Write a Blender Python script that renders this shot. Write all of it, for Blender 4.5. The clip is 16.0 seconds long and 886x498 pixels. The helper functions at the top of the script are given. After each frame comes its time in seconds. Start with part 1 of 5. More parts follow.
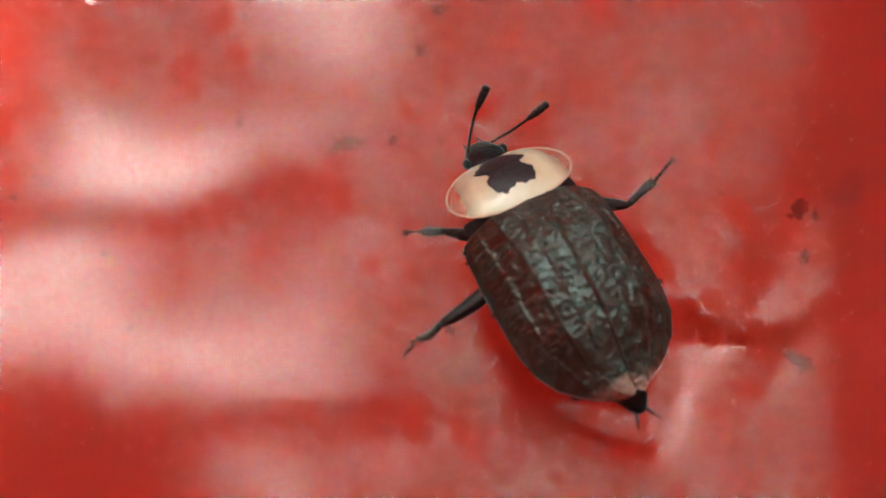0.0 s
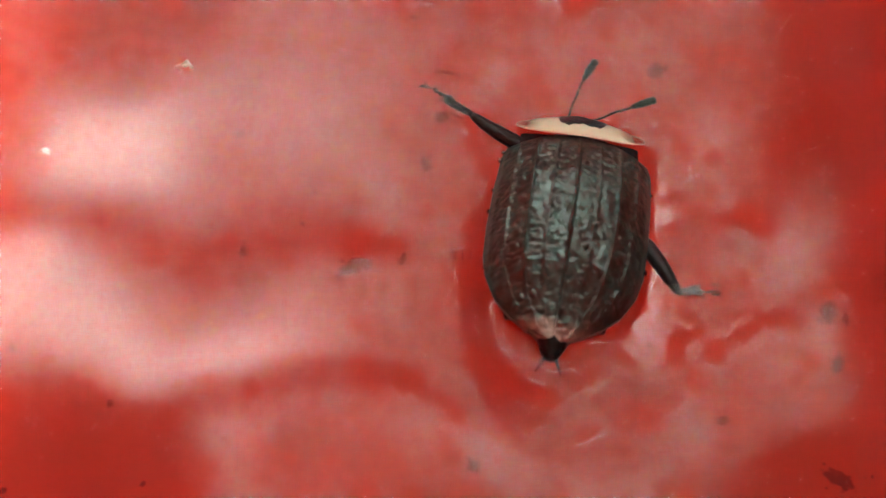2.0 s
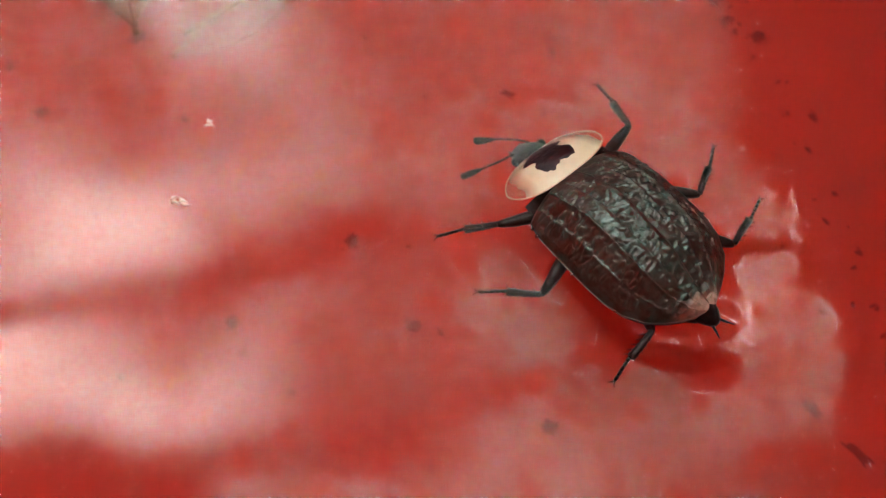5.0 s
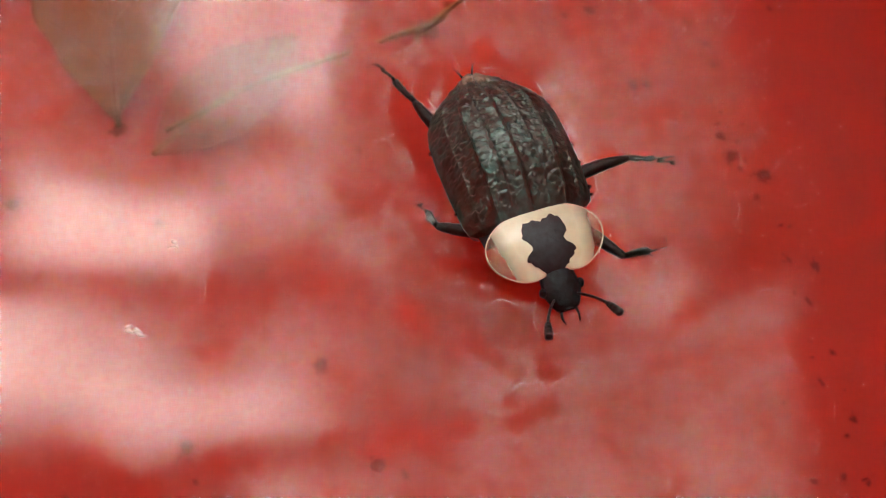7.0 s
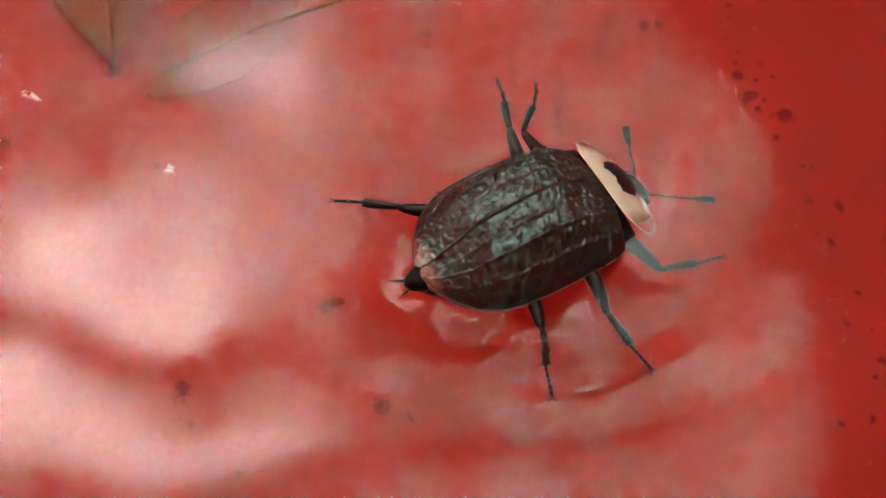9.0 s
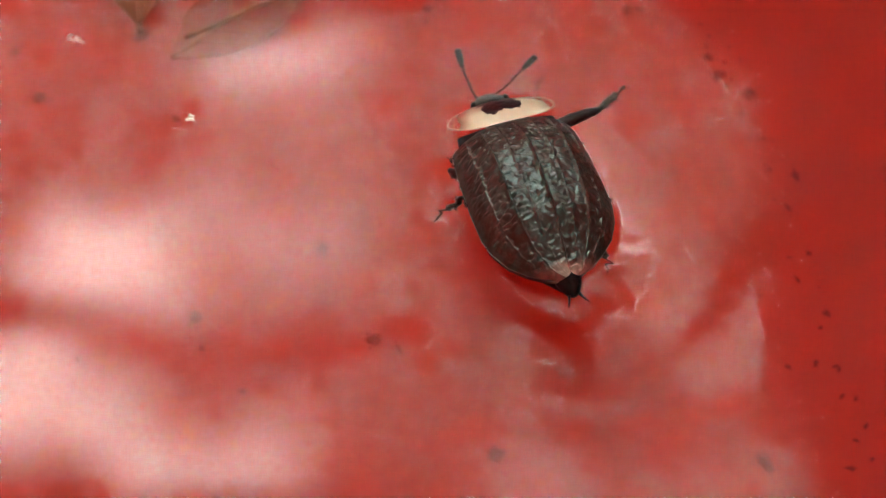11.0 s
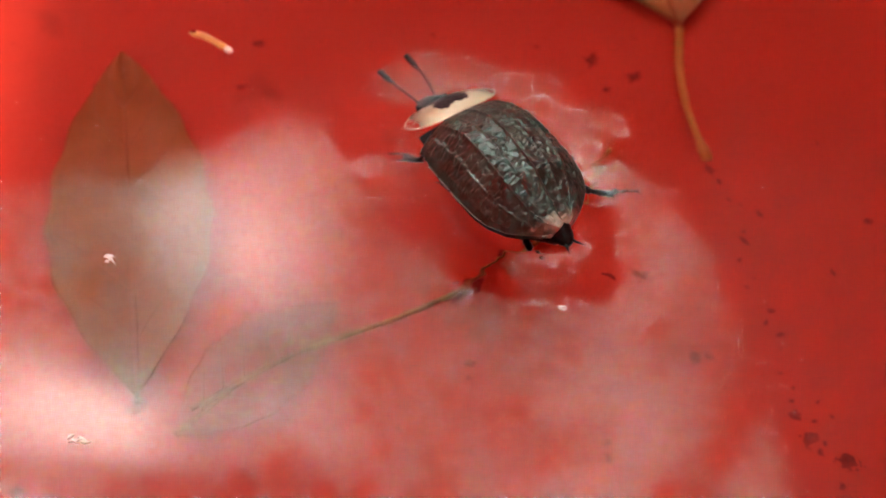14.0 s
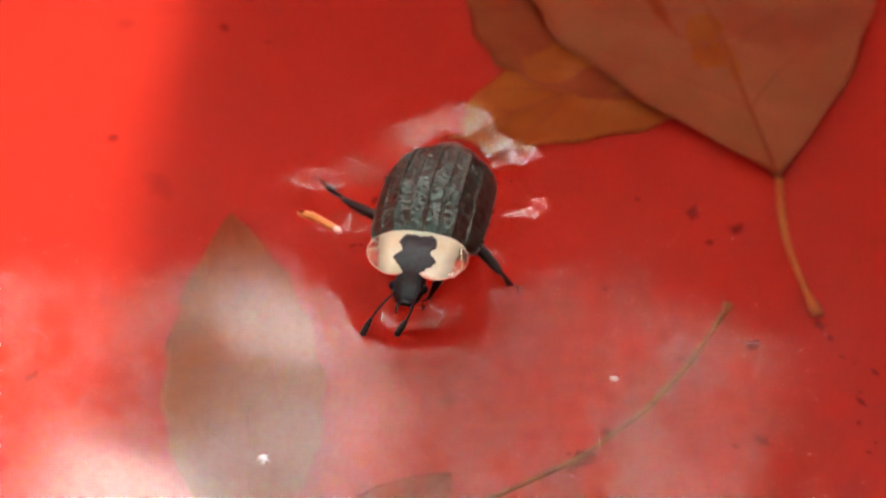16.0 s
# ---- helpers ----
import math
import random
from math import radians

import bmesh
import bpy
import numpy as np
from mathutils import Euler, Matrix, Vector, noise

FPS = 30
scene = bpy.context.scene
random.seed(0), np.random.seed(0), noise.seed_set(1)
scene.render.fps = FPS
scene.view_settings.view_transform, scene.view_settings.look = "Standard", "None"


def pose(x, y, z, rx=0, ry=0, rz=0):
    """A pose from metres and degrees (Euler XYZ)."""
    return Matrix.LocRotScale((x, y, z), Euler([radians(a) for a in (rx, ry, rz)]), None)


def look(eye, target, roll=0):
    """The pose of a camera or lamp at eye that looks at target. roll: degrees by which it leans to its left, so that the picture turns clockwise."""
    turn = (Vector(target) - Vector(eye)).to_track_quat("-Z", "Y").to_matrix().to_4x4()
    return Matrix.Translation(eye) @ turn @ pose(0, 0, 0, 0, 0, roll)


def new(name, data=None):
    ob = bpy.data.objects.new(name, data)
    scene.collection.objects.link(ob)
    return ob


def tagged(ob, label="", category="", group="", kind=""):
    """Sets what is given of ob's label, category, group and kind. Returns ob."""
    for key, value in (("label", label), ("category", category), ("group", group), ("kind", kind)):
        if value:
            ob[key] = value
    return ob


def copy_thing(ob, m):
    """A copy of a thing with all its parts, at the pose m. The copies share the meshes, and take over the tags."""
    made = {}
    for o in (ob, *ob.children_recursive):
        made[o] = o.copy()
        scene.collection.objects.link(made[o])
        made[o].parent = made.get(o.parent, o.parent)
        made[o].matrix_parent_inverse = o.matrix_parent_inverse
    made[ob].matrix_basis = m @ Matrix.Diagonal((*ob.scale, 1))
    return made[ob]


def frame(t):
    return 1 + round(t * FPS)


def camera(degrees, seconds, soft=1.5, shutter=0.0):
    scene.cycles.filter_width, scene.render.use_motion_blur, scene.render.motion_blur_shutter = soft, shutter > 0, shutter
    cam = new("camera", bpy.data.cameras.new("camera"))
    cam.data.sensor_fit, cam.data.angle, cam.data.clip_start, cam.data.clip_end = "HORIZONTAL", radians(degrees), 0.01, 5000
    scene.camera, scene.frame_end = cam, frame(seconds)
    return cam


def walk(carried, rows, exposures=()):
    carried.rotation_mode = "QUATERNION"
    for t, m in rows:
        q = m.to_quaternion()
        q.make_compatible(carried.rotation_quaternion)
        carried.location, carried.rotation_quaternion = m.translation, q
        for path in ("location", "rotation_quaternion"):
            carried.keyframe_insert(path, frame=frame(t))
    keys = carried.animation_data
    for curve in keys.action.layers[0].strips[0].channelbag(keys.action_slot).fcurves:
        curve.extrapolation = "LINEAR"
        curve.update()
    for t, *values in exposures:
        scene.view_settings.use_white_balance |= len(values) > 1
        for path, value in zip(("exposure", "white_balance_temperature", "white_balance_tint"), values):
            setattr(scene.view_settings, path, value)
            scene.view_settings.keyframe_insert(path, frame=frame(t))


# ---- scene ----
MM = 0.001


def view(x, y, z, tilt, turn, roll):
    """A camera pose in millimetres: tilt away from straight down, turn about the vertical, roll about the sight line."""
    return pose(x * MM, y * MM, z * MM, tilt, 0, turn) @ pose(0, 0, 0, 0, 0, roll)


# the camera, close above the water
cam = camera(44, 16.0, soft=1.2)
cam.data.dof.use_dof = True
cam.data.dof.focus_distance = 0.0765
cam.data.dof.aperture_fstop = 36
CAMERA_ROWS = [
    (0, view(6.80, -22.58, 60.79, 25.88, 2.53, 2.35)),
    (0.5, view(7.05, -20.53, 60.07, 24.30, 2.67, 1.85)),
    (1, view(6.89, -13.98, 59.33, 23.88, 1.76, 0.93)),
    (1.5, view(4.70, -13.75, 62.11, 25.08, 1.06, 0.63)),
    (2, view(3.98, -11.15, 62.26, 24.41, 0.71, 0.89)),
    (2.5, view(7.22, -7.96, 59.53, 24.57, 0.12, 0.37)),
    (3, view(7.31, -6.24, 61.84, 24.76, -0.39, 0.20)),
    (3.5, view(9.29, -2.10, 62.92, 24.39, -0.68, 0.57)),
    (4, view(11.40, 2.05, 64.25, 24.45, -1.30, -1.11)),
    (4.5, view(12.63, 6.91, 67.00, 24.57, -3.04, -2.31)),
    (4.7, view(11.30, 10.50, 68.94, 25.10, -3.11, -2.15)),
    (6.8, view(16.01, 25.37, 69.28, 26.78, -0.55, -0.14)),
    (7, view(15.45, 24.85, 68.66, 26.97, -0.48, -0.15)),
    (7.5, view(14.61, 24.74, 67.72, 27.94, 0.39, 0.21)),
    (8, view(10.62, 29.50, 61.67, 27.94, 0.68, 0.59)),
    (8.5, view(12.54, 21.20, 63.45, 29.47, -0.12, -0.37)),
    (8.7, view(13.61, 20.55, 61.76, 28.99, -0.46, -0.35)),
    (10.8, view(17.15, 7.50, 67.95, 29.42, 0.87, 1.08)),
    (11, view(16.62, 11.16, 67.56, 29.52, 0.72, 0.54)),
    (11.5, view(15.49, 15.78, 69.96, 29.84, 0.28, 1.31)),
    (12, view(15.05, 17.92, 70.61, 31.01, 0.97, 0.21)),
    (12.5, view(13.27, 24.11, 73.37, 30.31, 0.28, 0.12)),
    (13, view(14.33, 26.98, 70.63, 33.64, -0.30, 1.18)),
    (13.5, view(12.21, 32.58, 65.70, 36.29, -1.56, 1.87)),
    (14, view(9.60, 34.59, 65.32, 37.25, -2.47, 1.95)),
    (14.3, view(9.50, 36.62, 67.62, 36.57, -1.90, 0.89)),
    (14.5, view(9.95, 38.63, 66.60, 36.99, -1.59, 0.31)),
    (14.8, view(7.69, 38.89, 67.93, 39.31, -0.38, -0.23)),
    (15, view(6.17, 40.41, 69.20, 40.32, -0.28, -0.74)),
    (15.5, view(5.51, 41.82, 70.22, 40.73, 1.35, -2.12)),
    (15.8, view(4.81, 41.38, 70.98, 41.10, 1.48, -2.21)),
    (16, view(4.30, 40.46, 70.09, 41.27, 1.65, -2.00)),
]
walk(cam, CAMERA_ROWS, exposures=[(0, -0.12), (8.7, -0.12), (11, -0.05), (16, 0.12)])

# ---- daylight ----
SUN_ELEVATION, SUN_AZIMUTH = 61.3, 3.0   # azimuth counter-clockwise from +X
world = bpy.data.worlds.new("sky")
scene.world = world
world.use_nodes = True
wn, wl = world.node_tree.nodes, world.node_tree.links
sky = wn.new("ShaderNodeTexSky")
sky.sky_type = "NISHITA"
sky.sun_disc = False
sky.sun_elevation = radians(SUN_ELEVATION)
sky.sun_rotation = radians(90 - SUN_AZIMUTH)
sky.dust_density = 5.0
sky.air_density = 1.0
haze = wn.new("ShaderNodeMixRGB")
haze.inputs[0].default_value = 0.6
haze.inputs[2].default_value = (405.0, 396.0, 382.0, 1)
wl.new(sky.outputs[0], haze.inputs[1])
wl.new(haze.outputs[0], wn["Background"].inputs[0])
wn["Background"].inputs[1].default_value = 0.15

sun_data = bpy.data.lights.new("sun", "SUN")
sun_data.energy, sun_data.angle, sun_data.color = 4.6, radians(1.3), (1, 0.93, 0.82)
sun = new("sun", sun_data)
sa, se = radians(SUN_AZIMUTH), radians(SUN_ELEVATION)
sun.matrix_world = look((3 * math.cos(se) * math.cos(sa), 3 * math.cos(se) * math.sin(sa), 3 * math.sin(se)), (0, 0, 0))


# ---- materials ----
def material(name, color=(0.5, 0.5, 0.5), rough=0.5, metal=0.0, spec=0.5, color2=None, scale=100.0, detail=4.0, bump=0.0,
             bump_scale=300.0, coat=0.0, speck=None, speck_scale=50.0, speck_at=0.62):
    """Principled material in two mottled tones, with optional fine relief and a second, blotchy layer."""
    m = bpy.data.materials.new(name)
    m.use_nodes = True
    n, l = m.node_tree.nodes, m.node_tree.links
    b = n["Principled BSDF"]
    b.inputs["Base Color"].default_value = (*color, 1)
    b.inputs["Roughness"].default_value = rough
    b.inputs["Metallic"].default_value = metal
    b.inputs["Specular IOR Level"].default_value = spec
    b.inputs["Coat Weight"].default_value = coat
    tc = n.new("ShaderNodeTexCoord")
    if color2:
        tex = n.new("ShaderNodeTexNoise")
        tex.inputs["Scale"].default_value, tex.inputs["Detail"].default_value = scale, detail
        l.new(tc.outputs["Object"], tex.inputs["Vector"])
        ramp = n.new("ShaderNodeValToRGB")
        ramp.color_ramp.elements[0].position, ramp.color_ramp.elements[1].position = 0.32, 0.7
        ramp.color_ramp.elements[0].color, ramp.color_ramp.elements[1].color = (*color, 1), (*color2, 1)
        l.new(tex.outputs["Fac"], ramp.inputs[0])
        out = ramp.outputs[0]
        if speck:
            t2 = n.new("ShaderNodeTexNoise")
            t2.inputs["Scale"].default_value, t2.inputs["Detail"].default_value = speck_scale, 6
            l.new(tc.outputs["Object"], t2.inputs["Vector"])
            r2 = n.new("ShaderNodeValToRGB")
            r2.color_ramp.elements[0].position, r2.color_ramp.elements[1].position = speck_at, speck_at + 0.12
            l.new(t2.outputs["Fac"], r2.inputs[0])
            mx = n.new("ShaderNodeMixRGB")
            l.new(r2.outputs[0], mx.inputs[0])
            l.new(out, mx.inputs[1])
            mx.inputs[2].default_value = (*speck, 1)
            out = mx.outputs[0]
        l.new(out, b.inputs["Base Color"])
    if bump:
        t3 = n.new("ShaderNodeTexNoise")
        t3.inputs["Scale"].default_value, t3.inputs["Detail"].default_value = bump_scale, 5
        l.new(tc.outputs["Object"], t3.inputs["Vector"])
        bp = n.new("ShaderNodeBump")
        bp.inputs["Strength"].default_value, bp.inputs["Distance"].default_value = bump, 0.0002
        l.new(t3.outputs["Fac"], bp.inputs["Height"])
        l.new(bp.outputs[0], b.inputs["Normal"])
    return m


RED = material("red_plastic", (0.310, 0.018, 0.0105), 0.42, color2=(0.350, 0.023, 0.013), scale=18, spec=0.04, speck=(0.21, 0.015, 0.009), speck_scale=120,
               speck_at=0.66, bump=0.15, bump_scale=900)


def water_material(name, near, far):
    """Clear water: mirror-smooth beside the beetle, very finely ruffled further off."""
    m = bpy.data.materials.new(name)
    m.use_nodes = True
    n, l = m.node_tree.nodes, m.node_tree.links
    b = n["Principled BSDF"]
    b.inputs["Base Color"].default_value = (1, 1, 1, 1)
    b.inputs["IOR"].default_value = 1.333
    b.inputs["Transmission Weight"].default_value = 1.0
    tc, ln, mr = n.new("ShaderNodeTexCoord"), n.new("ShaderNodeVectorMath"), n.new("ShaderNodeMapRange")
    ln.operation = "LENGTH"
    l.new(tc.outputs["Object"], ln.inputs[0])
    mr.inputs["From Min"].default_value, mr.inputs["From Max"].default_value = 0.007, 0.016
    mr.inputs["To Min"].default_value, mr.inputs["To Max"].default_value = near, far
    l.new(ln.outputs["Value"], mr.inputs["Value"])
    l.new(mr.outputs[0], b.inputs["Roughness"])
    return m


WATER = water_material("clear_water", 0.0, 0.088)

BEAD = material("glossy_bead", (0.03, 0.03, 0.03), 0.05, spec=1.0, coat=1.0)
SHELL = material("wing_case", (0.001, 0.004, 0.004), 0.33, color2=(0.011, 0.045, 0.040), scale=1500, spec=0.75, bump=0.10, bump_scale=5000,
                 speck=(0.014, 0.050, 0.045), speck_scale=380, speck_at=0.6)
for node in SHELL.node_tree.nodes:
    if node.type == "VALTORGB" and node.color_ramp.elements[0].position < 0.5:
        node.color_ramp.elements[0].position, node.color_ramp.elements[1].position = 0.41, 0.60
# cool specular tint, set to offset the tub's red light on the shell
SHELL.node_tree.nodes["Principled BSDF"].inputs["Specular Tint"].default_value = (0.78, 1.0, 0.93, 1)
# the wing cases turn pale at their tips
sn, sl = SHELL.node_tree.nodes, SHELL.node_tree.links
stc, ssep = sn.new("ShaderNodeTexCoord"), sn.new("ShaderNodeSeparateXYZ")
sl.new(stc.outputs["Object"], ssep.inputs[0])
snoise = sn.new("ShaderNodeTexNoise")
snoise.inputs["Scale"].default_value, snoise.inputs["Detail"].default_value = 1100, 4
sl.new(stc.outputs["Object"], snoise.inputs["Vector"])
swob = sn.new("ShaderNodeMath")
swob.operation = "MULTIPLY_ADD"
swob.inputs[1].default_value = 0.0022
sl.new(snoise.outputs["Fac"], swob.inputs[0])
sl.new(ssep.outputs["X"], swob.inputs[2])
sfac = sn.new("ShaderNodeMapRange")
sfac.inputs["From Min"].default_value, sfac.inputs["From Max"].default_value = -0.0044, -0.0058
sfac.inputs["To Max"].default_value = 0.75
sl.new(swob.outputs[0], sfac.inputs["Value"])
smix = sn.new("ShaderNodeMixRGB")
smix.inputs[2].default_value = (0.36, 0.25, 0.20, 1)
sl.new(sfac.outputs[0], smix.inputs[0])
sl.new(sn["Principled BSDF"].inputs["Base Color"].links[0].from_socket, smix.inputs[1])
sl.new(smix.outputs[0], sn["Principled BSDF"].inputs["Base Color"])
BLACK = material("black_chitin", (0.002, 0.004, 0.005), 0.4, spec=0.16, color2=(0.005, 0.013, 0.016), scale=1800, bump=0.3, bump_scale=4000)
PATCH = material("black_marking", (0.003, 0.006, 0.008), 0.4, spec=0.3, color2=(0.008, 0.018, 0.024), scale=1600, bump=0.3, bump_scale=3500)
LEG = material("dark_leg", (0.004, 0.004, 0.004), 0.42, spec=0.2, color2=(0.010, 0.008, 0.008), scale=1500, bump=0.3, bump_scale=4000)
SILT = material("dark_silt", (0.125, 0.010, 0.008), 0.9, color2=(0.21, 0.013, 0.009), spec=0.04, scale=800, bump=0.5, bump_scale=1500)
CHIP = material("orange_husk", (0.36, 0.14, 0.02), 0.5, color2=(0.52, 0.27, 0.06), scale=700, bump=0.3, bump_scale=1500)
FLECK = material("white_fleck", (0.75, 0.70, 0.66), 0.6, color2=(0.6, 0.5, 0.45), scale=2000)
BARK = material("bark", (0.07, 0.05, 0.035), 0.9, color2=(0.14, 0.11, 0.08), scale=12, bump=0.8, bump_scale=40)
GRASS = material("lawn", (0.045, 0.075, 0.02), 0.9, color2=(0.09, 0.11, 0.04), scale=1.5, speck=(0.10, 0.08, 0.045), speck_scale=0.6, bump=0.8,
                 bump_scale=60)
TWIG = material("mottled_twig", (0.12, 0.028, 0.012), 0.6, spec=0.06, color2=(0.27, 0.10, 0.028), scale=420, bump=0.4, bump_scale=1200)
STEM = material("ochre_stem", (0.30, 0.105, 0.022), 0.6, spec=0.06, color2=(0.38, 0.15, 0.035), scale=300, bump=0.3, bump_scale=1200)
VEIN = material("leaf_vein", (0.25, 0.07, 0.027), 0.7, spec=0.06, color2=(0.22, 0.055, 0.022), scale=350)


def leaf_material(name, a, b, c, thin=0.35):
    """A dead or living leaf: mottled diffuse with some light passing through."""
    m = material(name, a, 0.6, spec=0.06, color2=b, scale=130, speck=c, speck_scale=60, speck_at=0.55, bump=0.4, bump_scale=500)
    n, l = m.node_tree.nodes, m.node_tree.links
    tr = n.new("ShaderNodeBsdfTranslucent")
    src = n["Principled BSDF"].inputs["Base Color"].links[0].from_socket
    l.new(src, tr.inputs["Color"])
    mix = n.new("ShaderNodeMixShader")
    mix.inputs[0].default_value = thin
    l.new(n["Principled BSDF"].outputs[0], mix.inputs[1])
    l.new(tr.outputs[0], mix.inputs[2])
    l.new(mix.outputs[0], n["Material Output"].inputs[0])
    return m


LEAF_TAN = leaf_material("tan_leaf", (0.29, 0.11, 0.042), (0.32, 0.13, 0.055), (0.27, 0.08, 0.034))
LEAF_OCHRE = leaf_material("ochre_leaf", (0.34, 0.115, 0.018), (0.27, 0.08, 0.016), (0.38, 0.15, 0.03))
LEAF_RED = leaf_material("red_brown_leaf", (0.29, 0.034, 0.016), (0.27, 0.030, 0.015), (0.31, 0.045, 0.02))
LEAF_BROWN = leaf_material("brown_leaf", (0.26, 0.070, 0.022), (0.22, 0.052, 0.018), (0.29, 0.085, 0.03))
FOLIAGE = leaf_material("green_foliage", (0.10, 0.113, 0.072), (0.11, 0.118, 0.082), (0.12, 0.123, 0.088), 0.7)

# cream shield with glassy margins
CREAM = bpy.data.materials.new("cream_shield")
CREAM.use_nodes = True
cn, cl = CREAM.node_tree.nodes, CREAM.node_tree.links
cb = cn["Principled BSDF"]
cb.inputs["Roughness"].default_value = 0.28
cb.inputs["Coat Weight"].default_value = 0.4
ctc = cn.new("ShaderNodeTexCoord")
csep = cn.new("ShaderNodeSeparateXYZ")
cl.new(ctc.outputs["Object"], csep.inputs[0])
cabs = cn.new("ShaderNodeMath")
cabs.operation = "ABSOLUTE"
cl.new(csep.outputs["Y"], cabs.inputs[0])
cnoise = cn.new("ShaderNodeTexNoise")
cnoise.inputs["Scale"].default_value, cnoise.inputs["Detail"].default_value = 700, 4
cl.new(ctc.outputs["Object"], cnoise.inputs["Vector"])
cwob = cn.new("ShaderNodeMath")
cwob.operation = "MULTIPLY_ADD"
cwob.inputs[1].default_value = 0.0011
cl.new(cnoise.outputs["Fac"], cwob.inputs[0])
cfwd = cn.new("ShaderNodeMath")
cfwd.operation = "MULTIPLY_ADD"
cfwd.inputs[1].default_value = 0.22
cl.new(csep.outputs["X"], cfwd.inputs[0])
cl.new(cabs.outputs[0], cfwd.inputs[2])
cl.new(cfwd.outputs[0], cwob.inputs[2])
cfac = cn.new("ShaderNodeMapRange")
cfac.inputs["From Min"].default_value, cfac.inputs["From Max"].default_value = 0.0034, 0.0047
cfac.inputs["To Min"].default_value, cfac.inputs["To Max"].default_value = 0.0, 0.74
cl.new(cwob.outputs[0], cfac.inputs["Value"])
cramp = cn.new("ShaderNodeValToRGB")
cramp.color_ramp.elements[0].position, cramp.color_ramp.elements[1].position = 0.3, 0.7
cramp.color_ramp.elements[0].color, cramp.color_ramp.elements[1].color = (0.37, 0.46, 0.33, 1), (0.44, 0.55, 0.42, 1)
cl.new(cnoise.outputs["Fac"], cramp.inputs[0])
cl.new(cramp.outputs[0], cb.inputs["Base Color"])
ctr = cn.new("ShaderNodeBsdfTransparent")
ctr.inputs[0].default_value = (1, 0.90, 0.84, 1)
cgl = cn.new("ShaderNodeBsdfGlossy")
cgl.inputs["Roughness"].default_value = 0.12
cglass = cn.new("ShaderNodeMixShader")
cglass.inputs[0].default_value = 0.09
cl.new(ctr.outputs[0], cglass.inputs[1])
cl.new(cgl.outputs[0], cglass.inputs[2])
cmix = cn.new("ShaderNodeMixShader")
cl.new(cfac.outputs[0], cmix.inputs[0])
cl.new(cb.outputs[0], cmix.inputs[1])
cl.new(cglass.outputs[0], cmix.inputs[2])
cl.new(cmix.outputs[0], cn["Material Output"].inputs[0])
CREAM_RIM = material("cream_rim", (0.40, 0.33, 0.24), 0.3, color2=(0.46, 0.42, 0.32), scale=900, coat=0.3)


# ---- mesh helpers ----
def mesh_object(name, verts, faces, mat, parent=None, label="", smooth=True):
    me = bpy.data.meshes.new(name)
    me.from_pydata([tuple(v) for v in verts], [], faces)
    me.materials.append(mat)
    if smooth:
        me.shade_smooth()
    me.update()
    ob = new(name, me)
    if parent:
        ob.parent = parent
    return tagged(ob, label)


def grid_faces(nu, nv, wrap=False, start=0):
    fs = []
    for i in range(nu - 1):
        for j in range(nv if wrap else nv - 1):
            a, b = start + i * nv + j, start + i * nv + (j + 1) % nv
            fs.append((a, b, b + nv, a + nv))
    return fs


def tube(path, radii, sides=8, closed_ends=True):
    """A tapered tube along a list of points. Returns verts and faces."""
    pts = [Vector(p) for p in path]
    vs, ref = [], Vector((0.13, 0.31, 0.94))
    for i, p in enumerate(pts):
        d = (pts[min(i + 1, len(pts) - 1)] - pts[max(i - 1, 0)]).normalized()
        a = d.cross(ref)
        if a.length < 0.05:
            a = d.cross(Vector((1, 0, 0)))
        a.normalize()
        b = d.cross(a)
        for k in range(sides):
            w = 2 * math.pi * k / sides
            vs.append(p + (a * math.cos(w) + b * math.sin(w)) * radii[i])
    fs = grid_faces(len(pts), sides, wrap=True)
    if closed_ends:
        fs.append(tuple(range(sides - 1, -1, -1)))
        n = (len(pts) - 1) * sides
        fs.append(tuple(range(n, n + sides)))
    return vs, fs


def join(*pieces):
    vs, fs = [], []
    for v, f in pieces:
        k = len(vs)
        vs += list(v)
        fs += [tuple(i + k for i in q) for q in f]
    return vs, fs


def interp(x, xs, ys):
    return float(np.interp(x, xs, ys))


# ---- ground and tub ----
GROUND_Z = -0.030
FLOOR_Z = -0.0172


def make_ground():
    n = 41
    vs = []
    for i in range(n):
        for j in range(n):
            u, v = (i / (n - 1) * 2 - 1), (j / (n - 1) * 2 - 1)
            x, y = math.copysign(abs(u) ** 3, u) * 400, math.copysign(abs(v) ** 3, v) * 400
            r = math.hypot(x, y)
            z = GROUND_Z - 0.004 + (0.12 * noise.noise((x * 0.2, y * 0.2, 0)) if r > 3 else 0)
            vs.append((x, y, z))
    g = mesh_object("ground", vs, grid_faces(n, n), GRASS)
    tagged(g, "green lawn with worn earthy patches", "ground", kind="structure")


